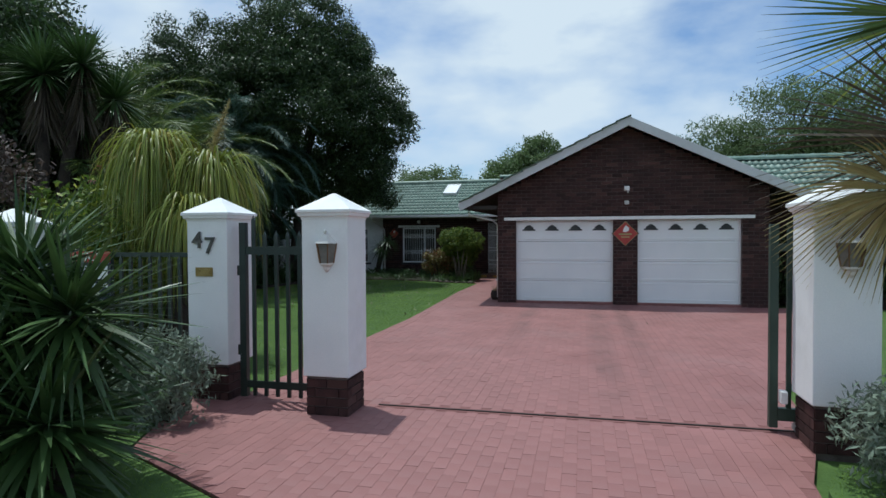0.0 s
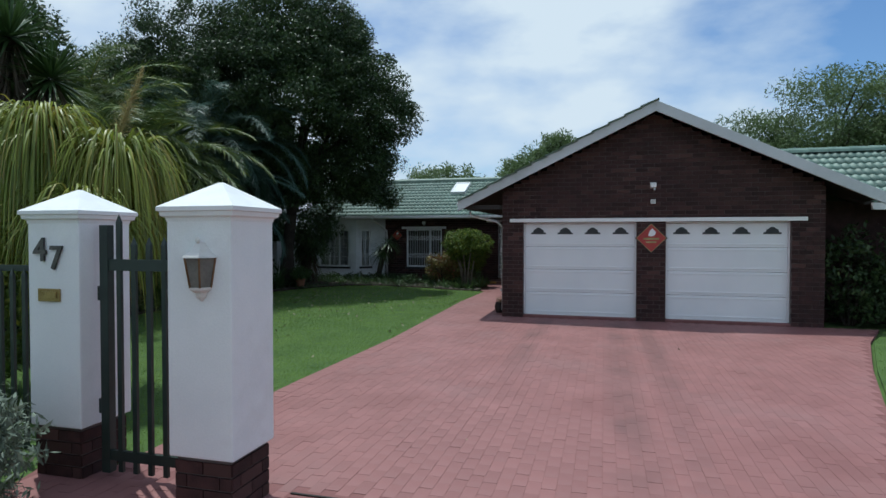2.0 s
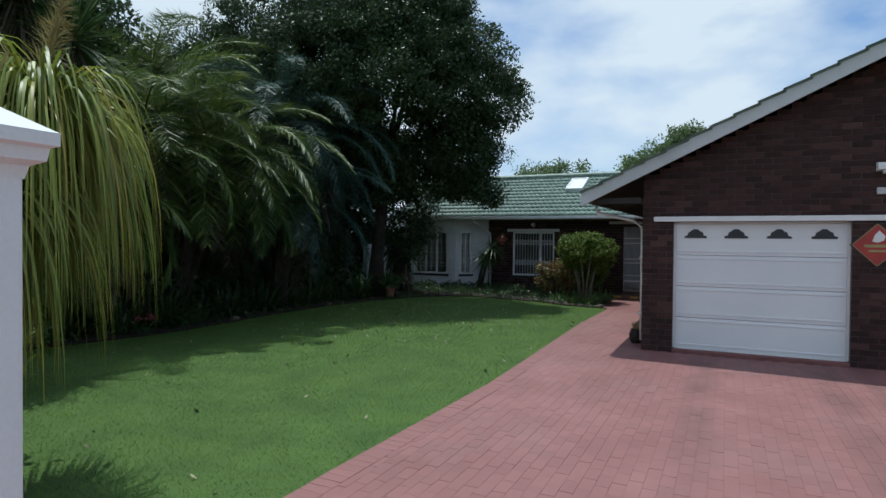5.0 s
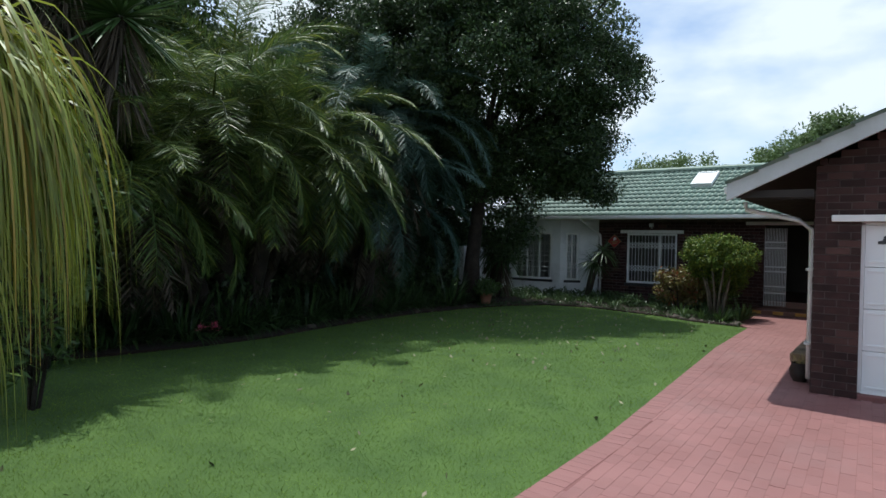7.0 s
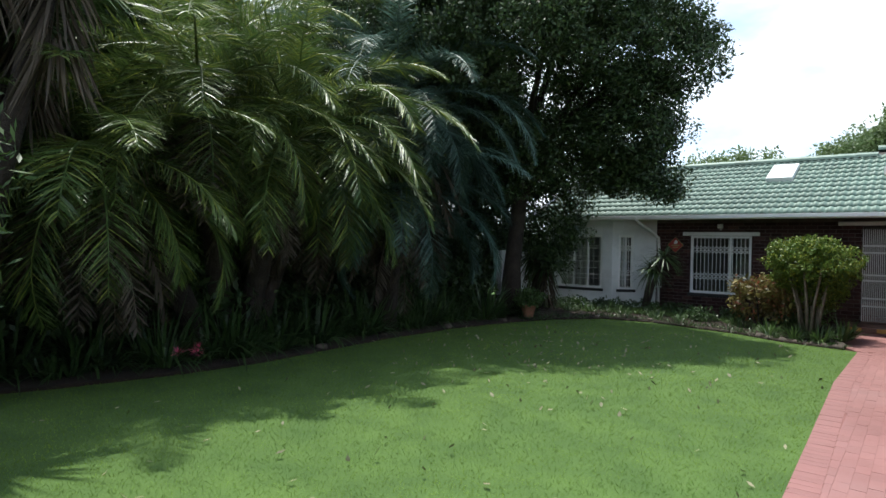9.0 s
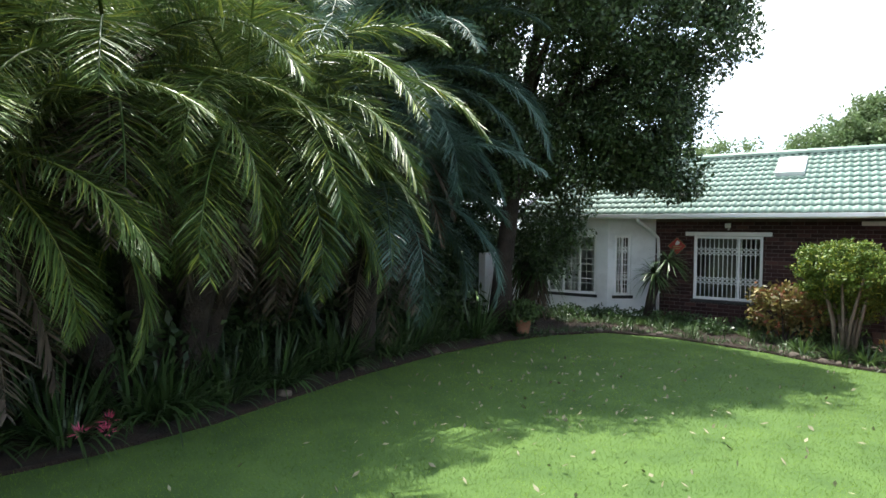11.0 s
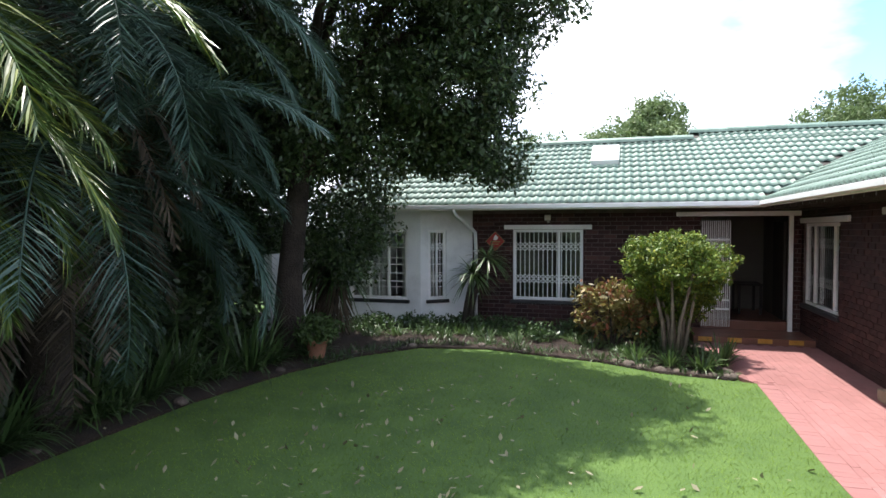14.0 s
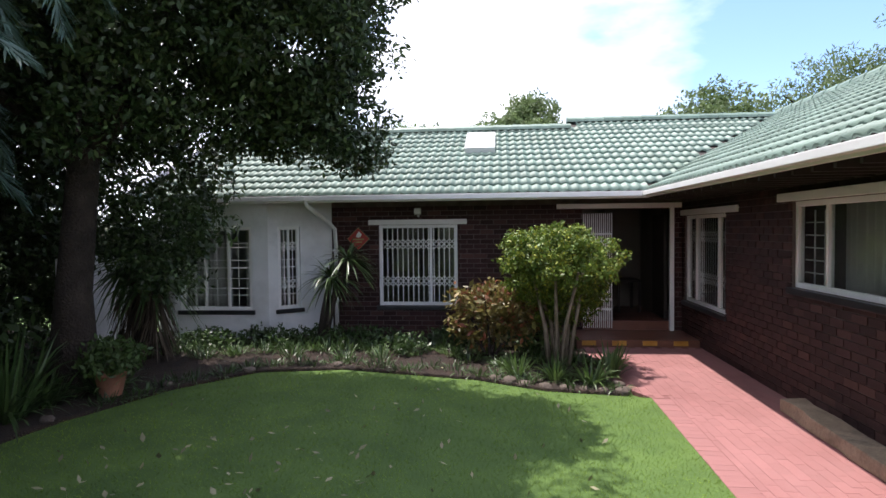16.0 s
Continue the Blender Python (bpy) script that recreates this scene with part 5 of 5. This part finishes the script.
yucca("leaning yucca with drooping green leaves beside the downpipe", (-8.35, 22.05, 0.05), [(0.5, 0.05, 1.36), (0.2, 0.1, 1.05)], 0.55, 0.035, YUCCA, 31, 0.5, 110, False, 0.055)
yucca("dark drooping yucca by the white wall", (-10.6, 20.9, 0.05), [(0.1, 0.0, 1.75), (-0.3, 0.2, 1.3), (0.25, -0.1, 1.2)], 0.75, 0.05, YUCCA, 35, 0.65, 120, True, 0.07)
grng = random.Random(3)
for i in range(46):
    x = -10.5 + 6.3 * i / 46
    y = 20.95 + grng.uniform(0, 1.0) - (0.45 if x > -6 else 0)
    tuft("groundcover_tuft", "strappy green groundcover clump in the bed", (x, y, 0.05), 46, 0.27, 0.022, LEAF_MID if i % 4 == 0 else LEAF_GROUND, 60 + i, 0.16, 0.7, 0.7, "groundcover clumps")
for i in range(14):
    x = -10.7 + 6.2 * i / 14
    shrub("groundcover_shrub", "low leafy green groundcover in front of the wall", (x, 21.55 + grng.uniform(-0.3, 0.6), 0.04), [(0, 0, 0.12, 0.3, 0.28, 0.16)], 50, 0.06, 12, 0.075, LEAF_GROUND, seed=120 + i, stems=3, group="groundcover shrubs")
for i, (x, y, s) in enumerate(((-4.05, 20.15, 0.5), (-4.35, 19.85, 0.42), (-4.0, 20.6, 0.45), (-4.75, 20.0, 0.4), (-5.2, 20.2, 0.38))):
    tuft("strap_leaf_clump", "arching strap-leaved clump beside the path", (x, y, 0.05), 60, s, 0.032, LEAF_MID, 140 + i, 0.1, 0.6, 0.85, "strap leaf clumps")

for i, (x, y) in enumerate(along(BED[:7], 0.2)):
    tuft("edge_tuft", "low dark green tuft along the bed edge", (x + grng.uniform(-0.12, 0.05), y + 0.22 + grng.uniform(-0.08, 0.15), 0.03), 34, 0.19, 0.02, LEAF_GROUND, 500 + i, 0.13, 0.8, 0.65, "bed edge tufts")

pot = thing("potted_plant", "leafy green plant in a terracotta pot under the tree", "plant", (-9.75, 18.95, 0.06))
ringp = [(0.11, 0.0), (0.16, 0.22), (0.185, 0.235), (0.185, 0.275), (0.15, 0.275), (0.14, 0.2)]
mb = Mb()
n = 18
mb.add([(r * math.cos(2 * math.pi * j / n), r * math.sin(2 * math.pi * j / n), z) for r, z in ringp for j in range(n)], [(i * n + j, i * n + (j + 1) % n, (i + 1) * n + (j + 1) % n, (i + 1) * n + j) for i in range(len(ringp) - 1) for j in range(n)])
put("pot", mb, mat("terracotta", (0.2, 0.085, 0.05), (0.32, 0.15, 0.095), 0.85, 6, 50, 0.3), pot, "terracotta pot", smooth=True)
v, f = leaf_cloud(clumps([(0, 0, 0.42, 0.3, 0.3, 0.2)], 90, 0.06, 12, np.random.RandomState(5))[1], 0.085, rng=np.random.RandomState(6))
put("foliage", np_mesh("foliage", v, f), LEAF_MID, pot)

# understorey along the west bed
for i, (x, y) in enumerate(along(BED[5:14], 0.42)):
    tuft("fern_clump", "dark strappy clump under the palms", (x - 0.55 + grng.uniform(-0.25, 0.2), y + grng.uniform(-0.2, 0.2), 0.05), 70, 0.6, 0.034, YUCCA, 200 + i, 0.18, 0.75, 0.75, "understorey clumps")
for i, (x, y) in enumerate(along(BED[6:14], 0.55)):
    tuft("fern_clump", "dark arching clump under the palms", (x - 0.75 + grng.uniform(-0.25, 0.25), y + grng.uniform(-0.25, 0.25), 0.04), 100, 1.15, 0.04, LEAF_GROUND, 640 + i, 0.24, 0.8, 0.85, "understorey clumps")
for i in range(24):
    shrub("understorey_shrub", "dark leafy shrub in the shade under the palms", (-11.2 - 1.5 * grng.random(), 8.6 + i * 0.45, 0.04), [(0, 0, 0.55, 0.65, 0.65, 0.6)], 13, 0.16, 14, 0.16, LEAF_DARK, seed=300 + i, stems=3, group="understorey shrubs")
for i, (x, y) in enumerate(((-9.75, 11.0), (-9.62, 11.15), (-9.9, 11.3))):
    rosette(thing("pink_flower", "small bright pink flower in the bed", "flower", (x, y, 0.3)), (0, 0, 0), 26, 0.07, 0.03, 0.1, PINK, 330 + i, -0.1, "petals", 1)

# ---------------------------------------------------------------- large trees and palms
tree("shade_tree", "large dense dark green shade tree over the lawn", (-10.4, 19.2, 0), [(0, 0, -0.1), (0.05, 0, 1.2), (0.25, -0.05, 2.6), (0.4, -0.1, 3.8)],
     [(0.2, -0.6, 6.3, 3.3, 3.2, 2.8), (2.7, -0.3, 5.9, 1.7, 1.7, 1.6), (2.3, 0.3, 4.1, 1.5, 1.3, 0.85), (-2.4, -1.2, 6.6, 2.6, 2.6, 2.5), (0.2, -0.4, 8.2, 2.5, 2.5, 1.7), (3.5, 0.2, 5.5, 0.95, 1.0, 0.95), (-1.0, 0.5, 3.9, 2.2, 1.8, 1.0), (1.9, -0.4, 7.4, 1.5, 1.5, 1.3), (0.5, 1.1, 2.6, 0.85, 0.7, 1.15), (2.7, 0.8, 3.15, 0.9, 0.75, 0.6), (2.6, 0.7, 3.3, 0.7, 0.6, 0.5), (2.4, 0.5, 3.9, 1.2, 1.0, 0.75), (0.9, -0.5, 3.4, 0.9, 0.7, 0.8), (0.5, 0.9, 1.7, 0.7, 0.5, 0.7), (0.6, -2.5, 6.0, 2.4, 1.8, 1.5), (-0.9, -0.7, 4.3, 1.6, 1.4, 0.9), (2.0, 0.6, 3.35, 1.0, 0.8, 0.55)],
     4.2, 0.27, 175, 0.09, LEAF_DARK, seed=41, r0=0.22, limbs=26)
# those at y 8 to 12 have extra height, added canopy to shade the palms
for i, (x, y, h, r) in enumerate(((-14.3, 8.0, 7.6, 2.2), (-14.4, 11.6, 7.8, 2.4), (-14.6, 14.8, 6.6, 2.3), (-14.6, 18.2, 8.0, 2.6), (-13.6, 21.3, 6.8, 2.0), (-12.9, 10.0, 7.4, 2.1), (-12.9, 13.2, 4.6, 1.3))):
    tree("boundary_tree", "dense dark tree along the garden boundary", (x, y, 0), [(0, 0, -0.1), (0.1, 0, h * 0.3), (0, 0.1, h * 0.55)],
         [(0, 0, h * 0.72, r, r, h * 0.28), (0.4, -0.5, h * 0.42, r * 0.95, r, h * 0.26), (0, 0.6, h * 0.2, r * 0.9, r, h * 0.2)], 4.4, 0.34, 120, 0.13, LEAF_DARK, seed=45 + i, limbs=10, group="boundary trees")
feather_palm("large clump of feather palms with arching green fronds", (-11.3, 12.6, 0.02), [(-0.9, 0.5, 4.9, 30, 3.2, -0.3), (1.15, 0.3, 3.25, 40, 2.9, -0.5), (0.8, -1.0, 3.6, 40, 2.9, -0.5), (0.6, 1.2, 3.0, 26, 2.5, -0.45), (0.9, -2.3, 2.7, 34, 2.5, -0.5), (-1.2, -3.2, 3.9, 30, 3.0, -0.4)], PALM, 5, 0.52)
feather_palm("blue-green feather palm beside the shade tree", (-10.9, 15.5, 0.02), [(0.2, 0.1, 4.2, 46, 3.5, -0.35), (0.6, -0.2, 2.7, 26, 2.7, -0.35)], PALMBLUE, 6, 0.5, 0.16)
yucca("tall clump of yuccas with brown dead skirts", (-10.3, 8.9, 0.0), [(0.95, 0.1, 4.85), (0.0, 0.1, 4.95), (-0.95, -0.2, 4.9), (0.4, 0.6, 3.9), (-0.5, 0.7, 4.4), (0.5, -0.3, 4.6), (-1.5, 0.2, 4.7), (1.2, 0.6, 4.3)], 0.9, 0.05, YUCCA, 71, 0.14, 220, True, 0.11, -0.6, 1.0)
shrub("bronze_shrub", "dark bronze-leaved shrub behind the fence", (-8.9, 6.6, 0), [(0, 0, 2.5, 0.95, 0.8, 0.75), (0, 0, 1.2, 0.9, 0.8, 1.0)], 12, 0.16, 20, 0.1, LEAF_BRONZE, seed=73)
shrub("leafy_shrub", "bright green leafy shrub behind the fence", (-6.75, 6.5, 0), [(0, 0, 1.75, 0.95, 0.8, 0.62), (0.3, 0, 1.0, 0.9, 0.8, 0.8)], 16, 0.14, 26, 0.1, LEAF_TOPIARY, seed=74)
shrub("oleander_shrub", "dark shrub with a few pink flowers", (-8.3, 8.3, 0), [(0, 0, 2.0, 0.55, 0.55, 0.9), (0.1, -0.1, 1.1, 0.55, 0.55, 0.8)], 13, 0.16, 24, 0.14, LEAF_MID, slim=0.22, seed=75)

# ponytail palm behind the gate
def hanging_leaves(c, az, reach, rise, fall, width, rng, segs=9):
    """Long grassy leaves that rise a little from c and then hang straight down."""
    n = len(az)
    out = np.stack([np.cos(az), np.sin(az), np.zeros(n)], 1)
    side = unit(np.stack([-np.sin(az), np.cos(az), np.zeros(n)], 1) + rng.normal(size=(n, 3)) * 0.35)
    rows = []
    for k in range(segs + 1):
        q = k / segs
        h = rise * math.sin(min(q * 2.2, 1.0) * math.pi / 2) - (fall + rise * 0.6) * max(0.0, q - 0.2) ** 1.7 / 0.68
        p = c + out * (reach * (1 - (1 - q) ** 1.9))[:, None] + np.stack([np.zeros(n), np.zeros(n), h], 1)
        w = width * (1 - 0.9 * q ** 2) * 0.5
        rows.append(np.stack([p - side * w, p + side * w], 1))
    m = 2 * (segs + 1)
    quads = np.array([(2 * k, 2 * k + 1, 2 * k + 3, 2 * k + 2) for k in range(segs)])
    return np.stack(rows, 1).reshape(-1, 3), (np.arange(n)[:, None, None] * m + quads[None]).reshape(-1, 4)


pony = thing("ponytail_palm", "ponytail palm with grassy green and yellow drooping leaves", "palm", (-5.5, 6.6, 0))
put("trunk", Mb().tube([(0, 0, -0.05), (0, 0, 0.25), (-0.03, 0, 0.8), (-0.05, 0, 1.5), (-0.14, -0.12, 2.7)], [0.3, 0.24, 0.13, 0.11, 0.1], 12), BARK, pony, smooth=True)
put("trunk", Mb().tube([(-0.03, 0, 0.8), (0.14, 0.15, 1.6), (0.22, 0.24, 2.5)], [0.11, 0.1, 0.08], 10), BARK, pony, smooth=True)
for i, (x, y, z, L) in enumerate(((-0.26, -0.12, 2.58, 1.4), (0.36, 0.2, 2.34, 1.35), (0.0, 0.45, 2.2, 1.3), (0.3, -0.15, 1.75, 1.2))):
    rng = np.random.RandomState(80 + i)
    m = 800
    a = rng.uniform(0, 6.28, m)
    reach, rise = rng.uniform(0.25, 0.78, m), rng.uniform(0.1, 0.55, m)
    fall = L * rng.uniform(0.35, 1.0, m) ** 1.8
    v, f = hanging_leaves(np.array([x, y, z]), a, reach, rise, fall, 0.02, rng)
    put("leaf_head", np_mesh("leaf_head", v, f), NOLINA, pony, "drooping grassy leaf head")
rng = np.random.RandomState(85)
axis = np.array([0.35, 0.1, 1.0]) / np.linalg.norm([0.35, 0.1, 1.0])
m = 420
s = rng.uniform(0.15, 1, m)
b = np.array([0.25, 0.25, 2.6]) + axis * (s * 0.95)[:, None]
d = rng.normal(size=(m, 3)) * 0.7 + axis * 0.9
v, f = strips(b, d, 0.22 * (1.15 - s), 0.008, 0.1, 2, 0.9, rng, 0.5)
put("flower_plume", np_mesh("flower_plume", *join((v, f), strips(np.array([[0.25, 0.25, 2.55]] * 3), np.array([axis] * 3), 1.0, 0.025, 0.0, 3, 0.9, rng, 0.8))), PLUME, pony, "straw-coloured flower plume")

# planting outside the gate
yucca("spiky green yucca clump on the verge", (-3.6, 2.85, -0.01), [(-0.15, 0.15, 0.85), (-0.4, -0.15, 0.75), (0.08, 0.1, 1.15), (-0.55, 0.0, 1.1), (0.12, -0.12, 0.5), (-0.25, 0.1, 0.6), (-0.75, 0.1, 0.35), (-0.2, -0.1, 0.2), (-0.3, 0.1, 1.4)], 0.76, 0.05, YUCCA, 91, 0.08, 210, False, 0.09, -0.75)
for i, (x, y, r) in enumerate(((-3.98, 4.35, 0.5), (-4.7, 4.4, 0.5), (-5.3, 4.6, 0.42))):
    shrub("silver_shrub", "soft silver-green shrub below the pillar", (x, y, 0), [(0, 0, 0.34, r, r * 0.75, 0.46)], 120, 0.06, 18, 0.07, LEAF_SILVER, slim=0.25, seed=95 + i, group="silver shrubs")
for i, (x, y, r) in enumerate(((1.8, 4.05, 0.46), (2.4, 4.1, 0.5))):
    shrub("silver_shrub", "soft silver-green shrub below the pillar", (x, y, 0), [(0, 0, 0.36, r, r * 0.75, 0.42)], 110, 0.06, 18, 0.07, LEAF_SILVER, slim=0.25, seed=101 + i, group="silver shrubs")

fan = thing("fan_palm", "fan palm with green and dry brown leaves", "palm", (2.75, 3.75, 0))
put("trunk", Mb().tube([(0, 0, -0.05), (0.02, 0, 0.8), (0, 0.02, 1.6), (0, 0, 2.2)], [0.2, 0.15, 0.14, 0.13], 12), BARK, fan, smooth=True)
FANS = ((-0.95, 0.3, 2.98, 2.9, 0.95, PALM, 0.0), (-0.8, 0.4, 2.22, 2.65, 1.2, DEADLEAF, 0.08), (-0.95, 0.55, 1.93, 2.65, 0.85, PLUME, 0.3), (-0.5, 0.5, 2.45, 2.6, 0.85, DEADLEAF, 0.1), (0.7, -0.5, 2.7, 5.6, 0.9, PALM, 0.1), (0.5, 0.6, 2.6, 0.9, 0.9, PALM, 0.1), (-0.2, -0.9, 2.7, 4.5, 0.8, PALM, 0.1))
for i, (x, y, z, az, L, mt, dr_) in enumerate(FANS):
    rng = np.random.RandomState(110 + i)
    m = 52
    th = np.linspace(-1.5, 1.5, m)
    out, sd = np.array([math.cos(az), math.sin(az), -0.05]), np.array([-math.sin(az) * 0.4, math.cos(az) * 0.4, 0.85])
    d = np.cos(th)[:, None] * out + np.sin(th)[:, None] * sd
    leaf = strips(np.tile([x, y, z], (m, 1)), d, L * (0.7 + 0.3 * np.cos(th)), 0.032, dr_ + 0.04, 3, 0.9, rng, 0.6)
    put("fan_leaf", np_mesh("fan_leaf", *leaf), mt, fan, "dry brown fan leaf" if mt is DEADLEAF else "")
    put("leaf_stalk", Mb().tube([(0, 0, 2.15), (x * 0.5, y * 0.5, (z + 2.3) / 2), (x, y, z)], [0.02, 0.014, 0.01], 6), PALEBARK, fan)

# hedge and shrubs east of the drive
for i in range(8):
    shrub("hedge_shrub", "dark green hedge shrub beside the annex", (4.35 + i * 0.9, 14.75 - 0.25 * (i % 2) - 0.08 * i, 0), [(0, 0, 0.9, 0.7, 0.6, 1.0)], 16, 0.14, 20, 0.11, LEAF_DARK, seed=400 + i, group="hedge shrubs")

# ---------------------------------------------------------------- trees beyond the house
tree("garden_tree", "green leafy tree with a pointed top behind the house", (-4.4, 47, 0), [(0, 0, -0.1), (0, 0, 3), (0.2, 0, 6)], [(0, 0, 5.9, 3.6, 3.5, 2.5), (0.8, 0, 7.9, 1.5, 1.6, 1.6), (-1.8, 0, 5.3, 2.0, 2, 1.7)], 3.2, 0.4, 60, 0.24, LEAF_FAR, seed=51)
tree("garden_tree", "low rounded tree behind the house", (-9.6, 35.6, 0), [(0, 0, -0.1), (0, 0, 2), (0, 0, 3.6)], [(0, 0, 4.4, 2.4, 2.2, 1.5), (1.3, 0, 4.0, 1.3, 1.2, 1.1)], 4, 0.32, 50, 0.18, LEAF_FAR, seed=52)
tree("garden_tree", "rounded green tree behind the ridge", (2.7, 36, 0), [(0, 0, -0.1), (0, 0, 3), (0, 0, 4.6)], [(0, 0, 5.5, 1.9, 2.2, 1.6), (-0.3, 0, 4.5, 2.4, 2.2, 1.4)], 4, 0.32, 50, 0.18, LEAF_FAR, seed=53)
for i, (x, y, h, r) in enumerate(((7.0, 35.5, 8.0, 2.4), (10.4, 34.0, 9.8, 3.0), (14.6, 33.0, 10.2, 3.4), (19.0, 32.0, 10.5, 3.6), (24.0, 30.0, 9.5, 3.6))):
    tree("feathery_tree", "tall feathery grey-green tree beyond the annex", (x, y, 0), [(0, 0, -0.1), (0.2, 0, h * 0.3), (-0.1, 0, h * 0.55)], [(0, 0, h * 0.72, r, r, h * 0.26), (r * 0.5, 0, h * 0.5, r * 0.8, r * 0.8, h * 0.22), (-r * 0.5, 0.3, h * 0.55, r * 0.8, r * 0.8, h * 0.2)], 2.2, 0.45, 70, 0.2, LEAF_FAR, seed=55 + i, slim=0.3, group="feathery trees")
put("hedge_far", Mb().prism([(-60, 62), (60, 62), (60, 63), (-60, 63)], -0.1, 2.2), LEAF_DARK, label="low dark belt of distant greenery", kind="structure", category="backdrop")

# oleander blossoms, planter and downpipe at the garage corner, sale board on the fence
rng = np.random.RandomState(77)
bl = np.array([-8.3, 8.3, 2.0]) + unit(rng.normal(size=(26, 3)) + (0.6, -0.4, 0.3)) * (0.5, 0.5, 0.82)
for c in bl[:9]:
    rosette(thing("oleander_flower", "small red-pink oleander blossom", "flower", tuple(c), group="oleander flowers"), (0, 0, 0), 22, 0.05, 0.028, 0.1, PINK, int(c[2] * 1000), -0.4, "petals", 1)
planter = thing("planter", "dark brown round planter at the garage corner", "planter", (-2.46, 14.68, 0.0))
mb = Mb()
ringq = [(0.07, 0.0), (0.105, 0.06), (0.115, 0.14), (0.09, 0.21), (0.1, 0.23), (0.085, 0.23), (0.08, 0.18)]
mb.add([(r * math.cos(2 * math.pi * j / 16), r * math.sin(2 * math.pi * j / 16), z) for r, z in ringq for j in range(16)], [(i * 16 + j, i * 16 + (j + 1) % 16, (i + 1) * 16 + (j + 1) % 16, (i + 1) * 16 + j) for i in range(len(ringq) - 1) for j in range(16)])
put("bowl", mb, TIMBER, planter, smooth=True)
put("soil", Mb().prism([(0.08 * math.cos(j * 0.524), 0.08 * math.sin(j * 0.524)) for j in range(12)], 0.17, 0.19), SOIL, planter)
put("dry_stems", np_mesh("dry_stems", *strips(rng.normal(0, 0.04, (40, 3)) * (1, 1, 0) + (0, 0, 0.19), rng.normal(0, 0.3, (40, 3)) + (0, 0, 1.2), 0.22, 0.008, 0.15, 3, 0.9, rng)), PLUME, planter, "thin straw-coloured stems")
dp2 = thing("downpipe", "white painted downpipe at the garage wing corner", "downpipe")
put("pipe", Mb().tube([(-3.1, 14.5, 2.25), (-3.08, 14.5, 2.15), (-2.5, 14.5, 2.02), (-2.36, 14.5, 1.9), (-2.355, 14.5, 1.6), (-2.355, 14.5, 0.08)], 0.031, 10), PAINT, dp2, smooth=True)
for z in (0.5, 1.4):
    put("bracket", Mb().box(-2.41, 14.45, z, -2.311, 14.55, z + 0.03), PAINT, dp2)
board = thing("sale_board", "dark sale board with red strip on the fence", "sign", (-5.82, 5.358, 0.92))
put("panel", Mb().box(-0.4, -0.012, 0, 0.4, 0.0, 0.56), SIGNNAVY, board, bevel=0.004)
put("strip", Mb().box(-0.4, -0.016, 0.44, 0.4, -0.0125, 0.56), SIGNRED, board, "red top strip")
cu = bpy.data.curves.new("word", "FONT")
cu.body, cu.size, cu.extrude = "SALE", 0.13, 0.002
tmp = new("word", cu)
me = bpy.data.meshes.new_from_object(tmp)
bpy.data.objects.remove(tmp)
me.materials.clear()
me.materials.append(PAINT)
word = new("word", me)
word.parent = board
word.matrix_basis = pose(0.0, -0.019, 0.455, 90)
put("text_bar", Mb().box(0.05, -0.016, 0.25, 0.36, -0.0125, 0.4), PAINT, board, "pale lettering block")
put("text_bar", Mb().box(-0.05, -0.016, 0.16, 0.36, -0.0125, 0.2), PAINT, board)
put("text_bar", Mb().box(0.0, -0.016, 0.08, 0.22, -0.0125, 0.12), PAINT, board)


# ---------------------------------------------------------------- bricks, tiles, pavers
def gable(z):
    k = max(0.0, EX + (z - 2.3) / WING_PITCH - WING_X)
    return (WING_X + k, WING_E - k) if WING_X + k < RIDGE_X - 0.15 else (RIDGE_X - 0.1, RIDGE_X + 0.1)


brickwork(wall_garage, M_FRONT, WING_X, WING_E, 0.0, 4.08, DOORS, (-2.3, 3.8, 1.99, 3.2), roof=gable)
brickwork(wall_house, M_HOUSE, -8.42, WING_X, 0.0, 2.32, [WIN_HOUSE, DOOR_HOUSE], (-7.9, -4.2, 0.1, 2.3))
brickwork(wall_wing, M_WING, -23.2, -14.1, 0.0, 2.32, [WIN_W1, WIN_W2], (-20.8, -17.5, 0.0, 2.0))
lay_tiles(roof_main, (0, EY, EAVE_Z), (1, 0, 0), lambda s: (WEST_X + 0.05, EX + s / SL * KV - 0.05), (RY1 - EY) * SL, (-8.5, -3.0, 2.6))
lay_tiles(roof_main, (0, RY1 - 0.02, RZ1 - 0.01), (1, 0, 0), lambda s: (STEP_X, EX + (RY1 - EY + s / SL) * KV), (RY2 - RY1) * SL, (0, 0, -1))
lay_tiles(roof_wing, (EX, 0, wing_eave(0)), (0, -1, -FALL), lambda s: (-(EY + s / SW / KV) + 0.05, -VERGE_Y), WR * SW, (-22.0, -17.0, 2.0), WING_PITCH)
lay_tiles(roof_wing, (2 * RIDGE_X - EX, 0, wing_eave(0)), (0, 1, FALL), lambda s: (VERGE_Y, EY + s / SW / KV), WR * SW, (0, 0, -1), WING_PITCH)
lay_tiles(roof_annex, (0, 14.7, 2.36), (1, 0, 0), lambda s: (XA + 0.05 - s / SL, 14.0), 2.4 * math.hypot(1, 0.517), (4.3, 9.0, 1.6), 0.517)
pave(drive, DRIVE, -4.2, 4.6, 5.2, 22.2, (-2.0, 0.6, 5.2, 7.5))
pave(apron, APRON, -4.3, 2.0, -4.5, 5.2, (-2.4, 0.4, 3.0, 5.2))
edging(drive)
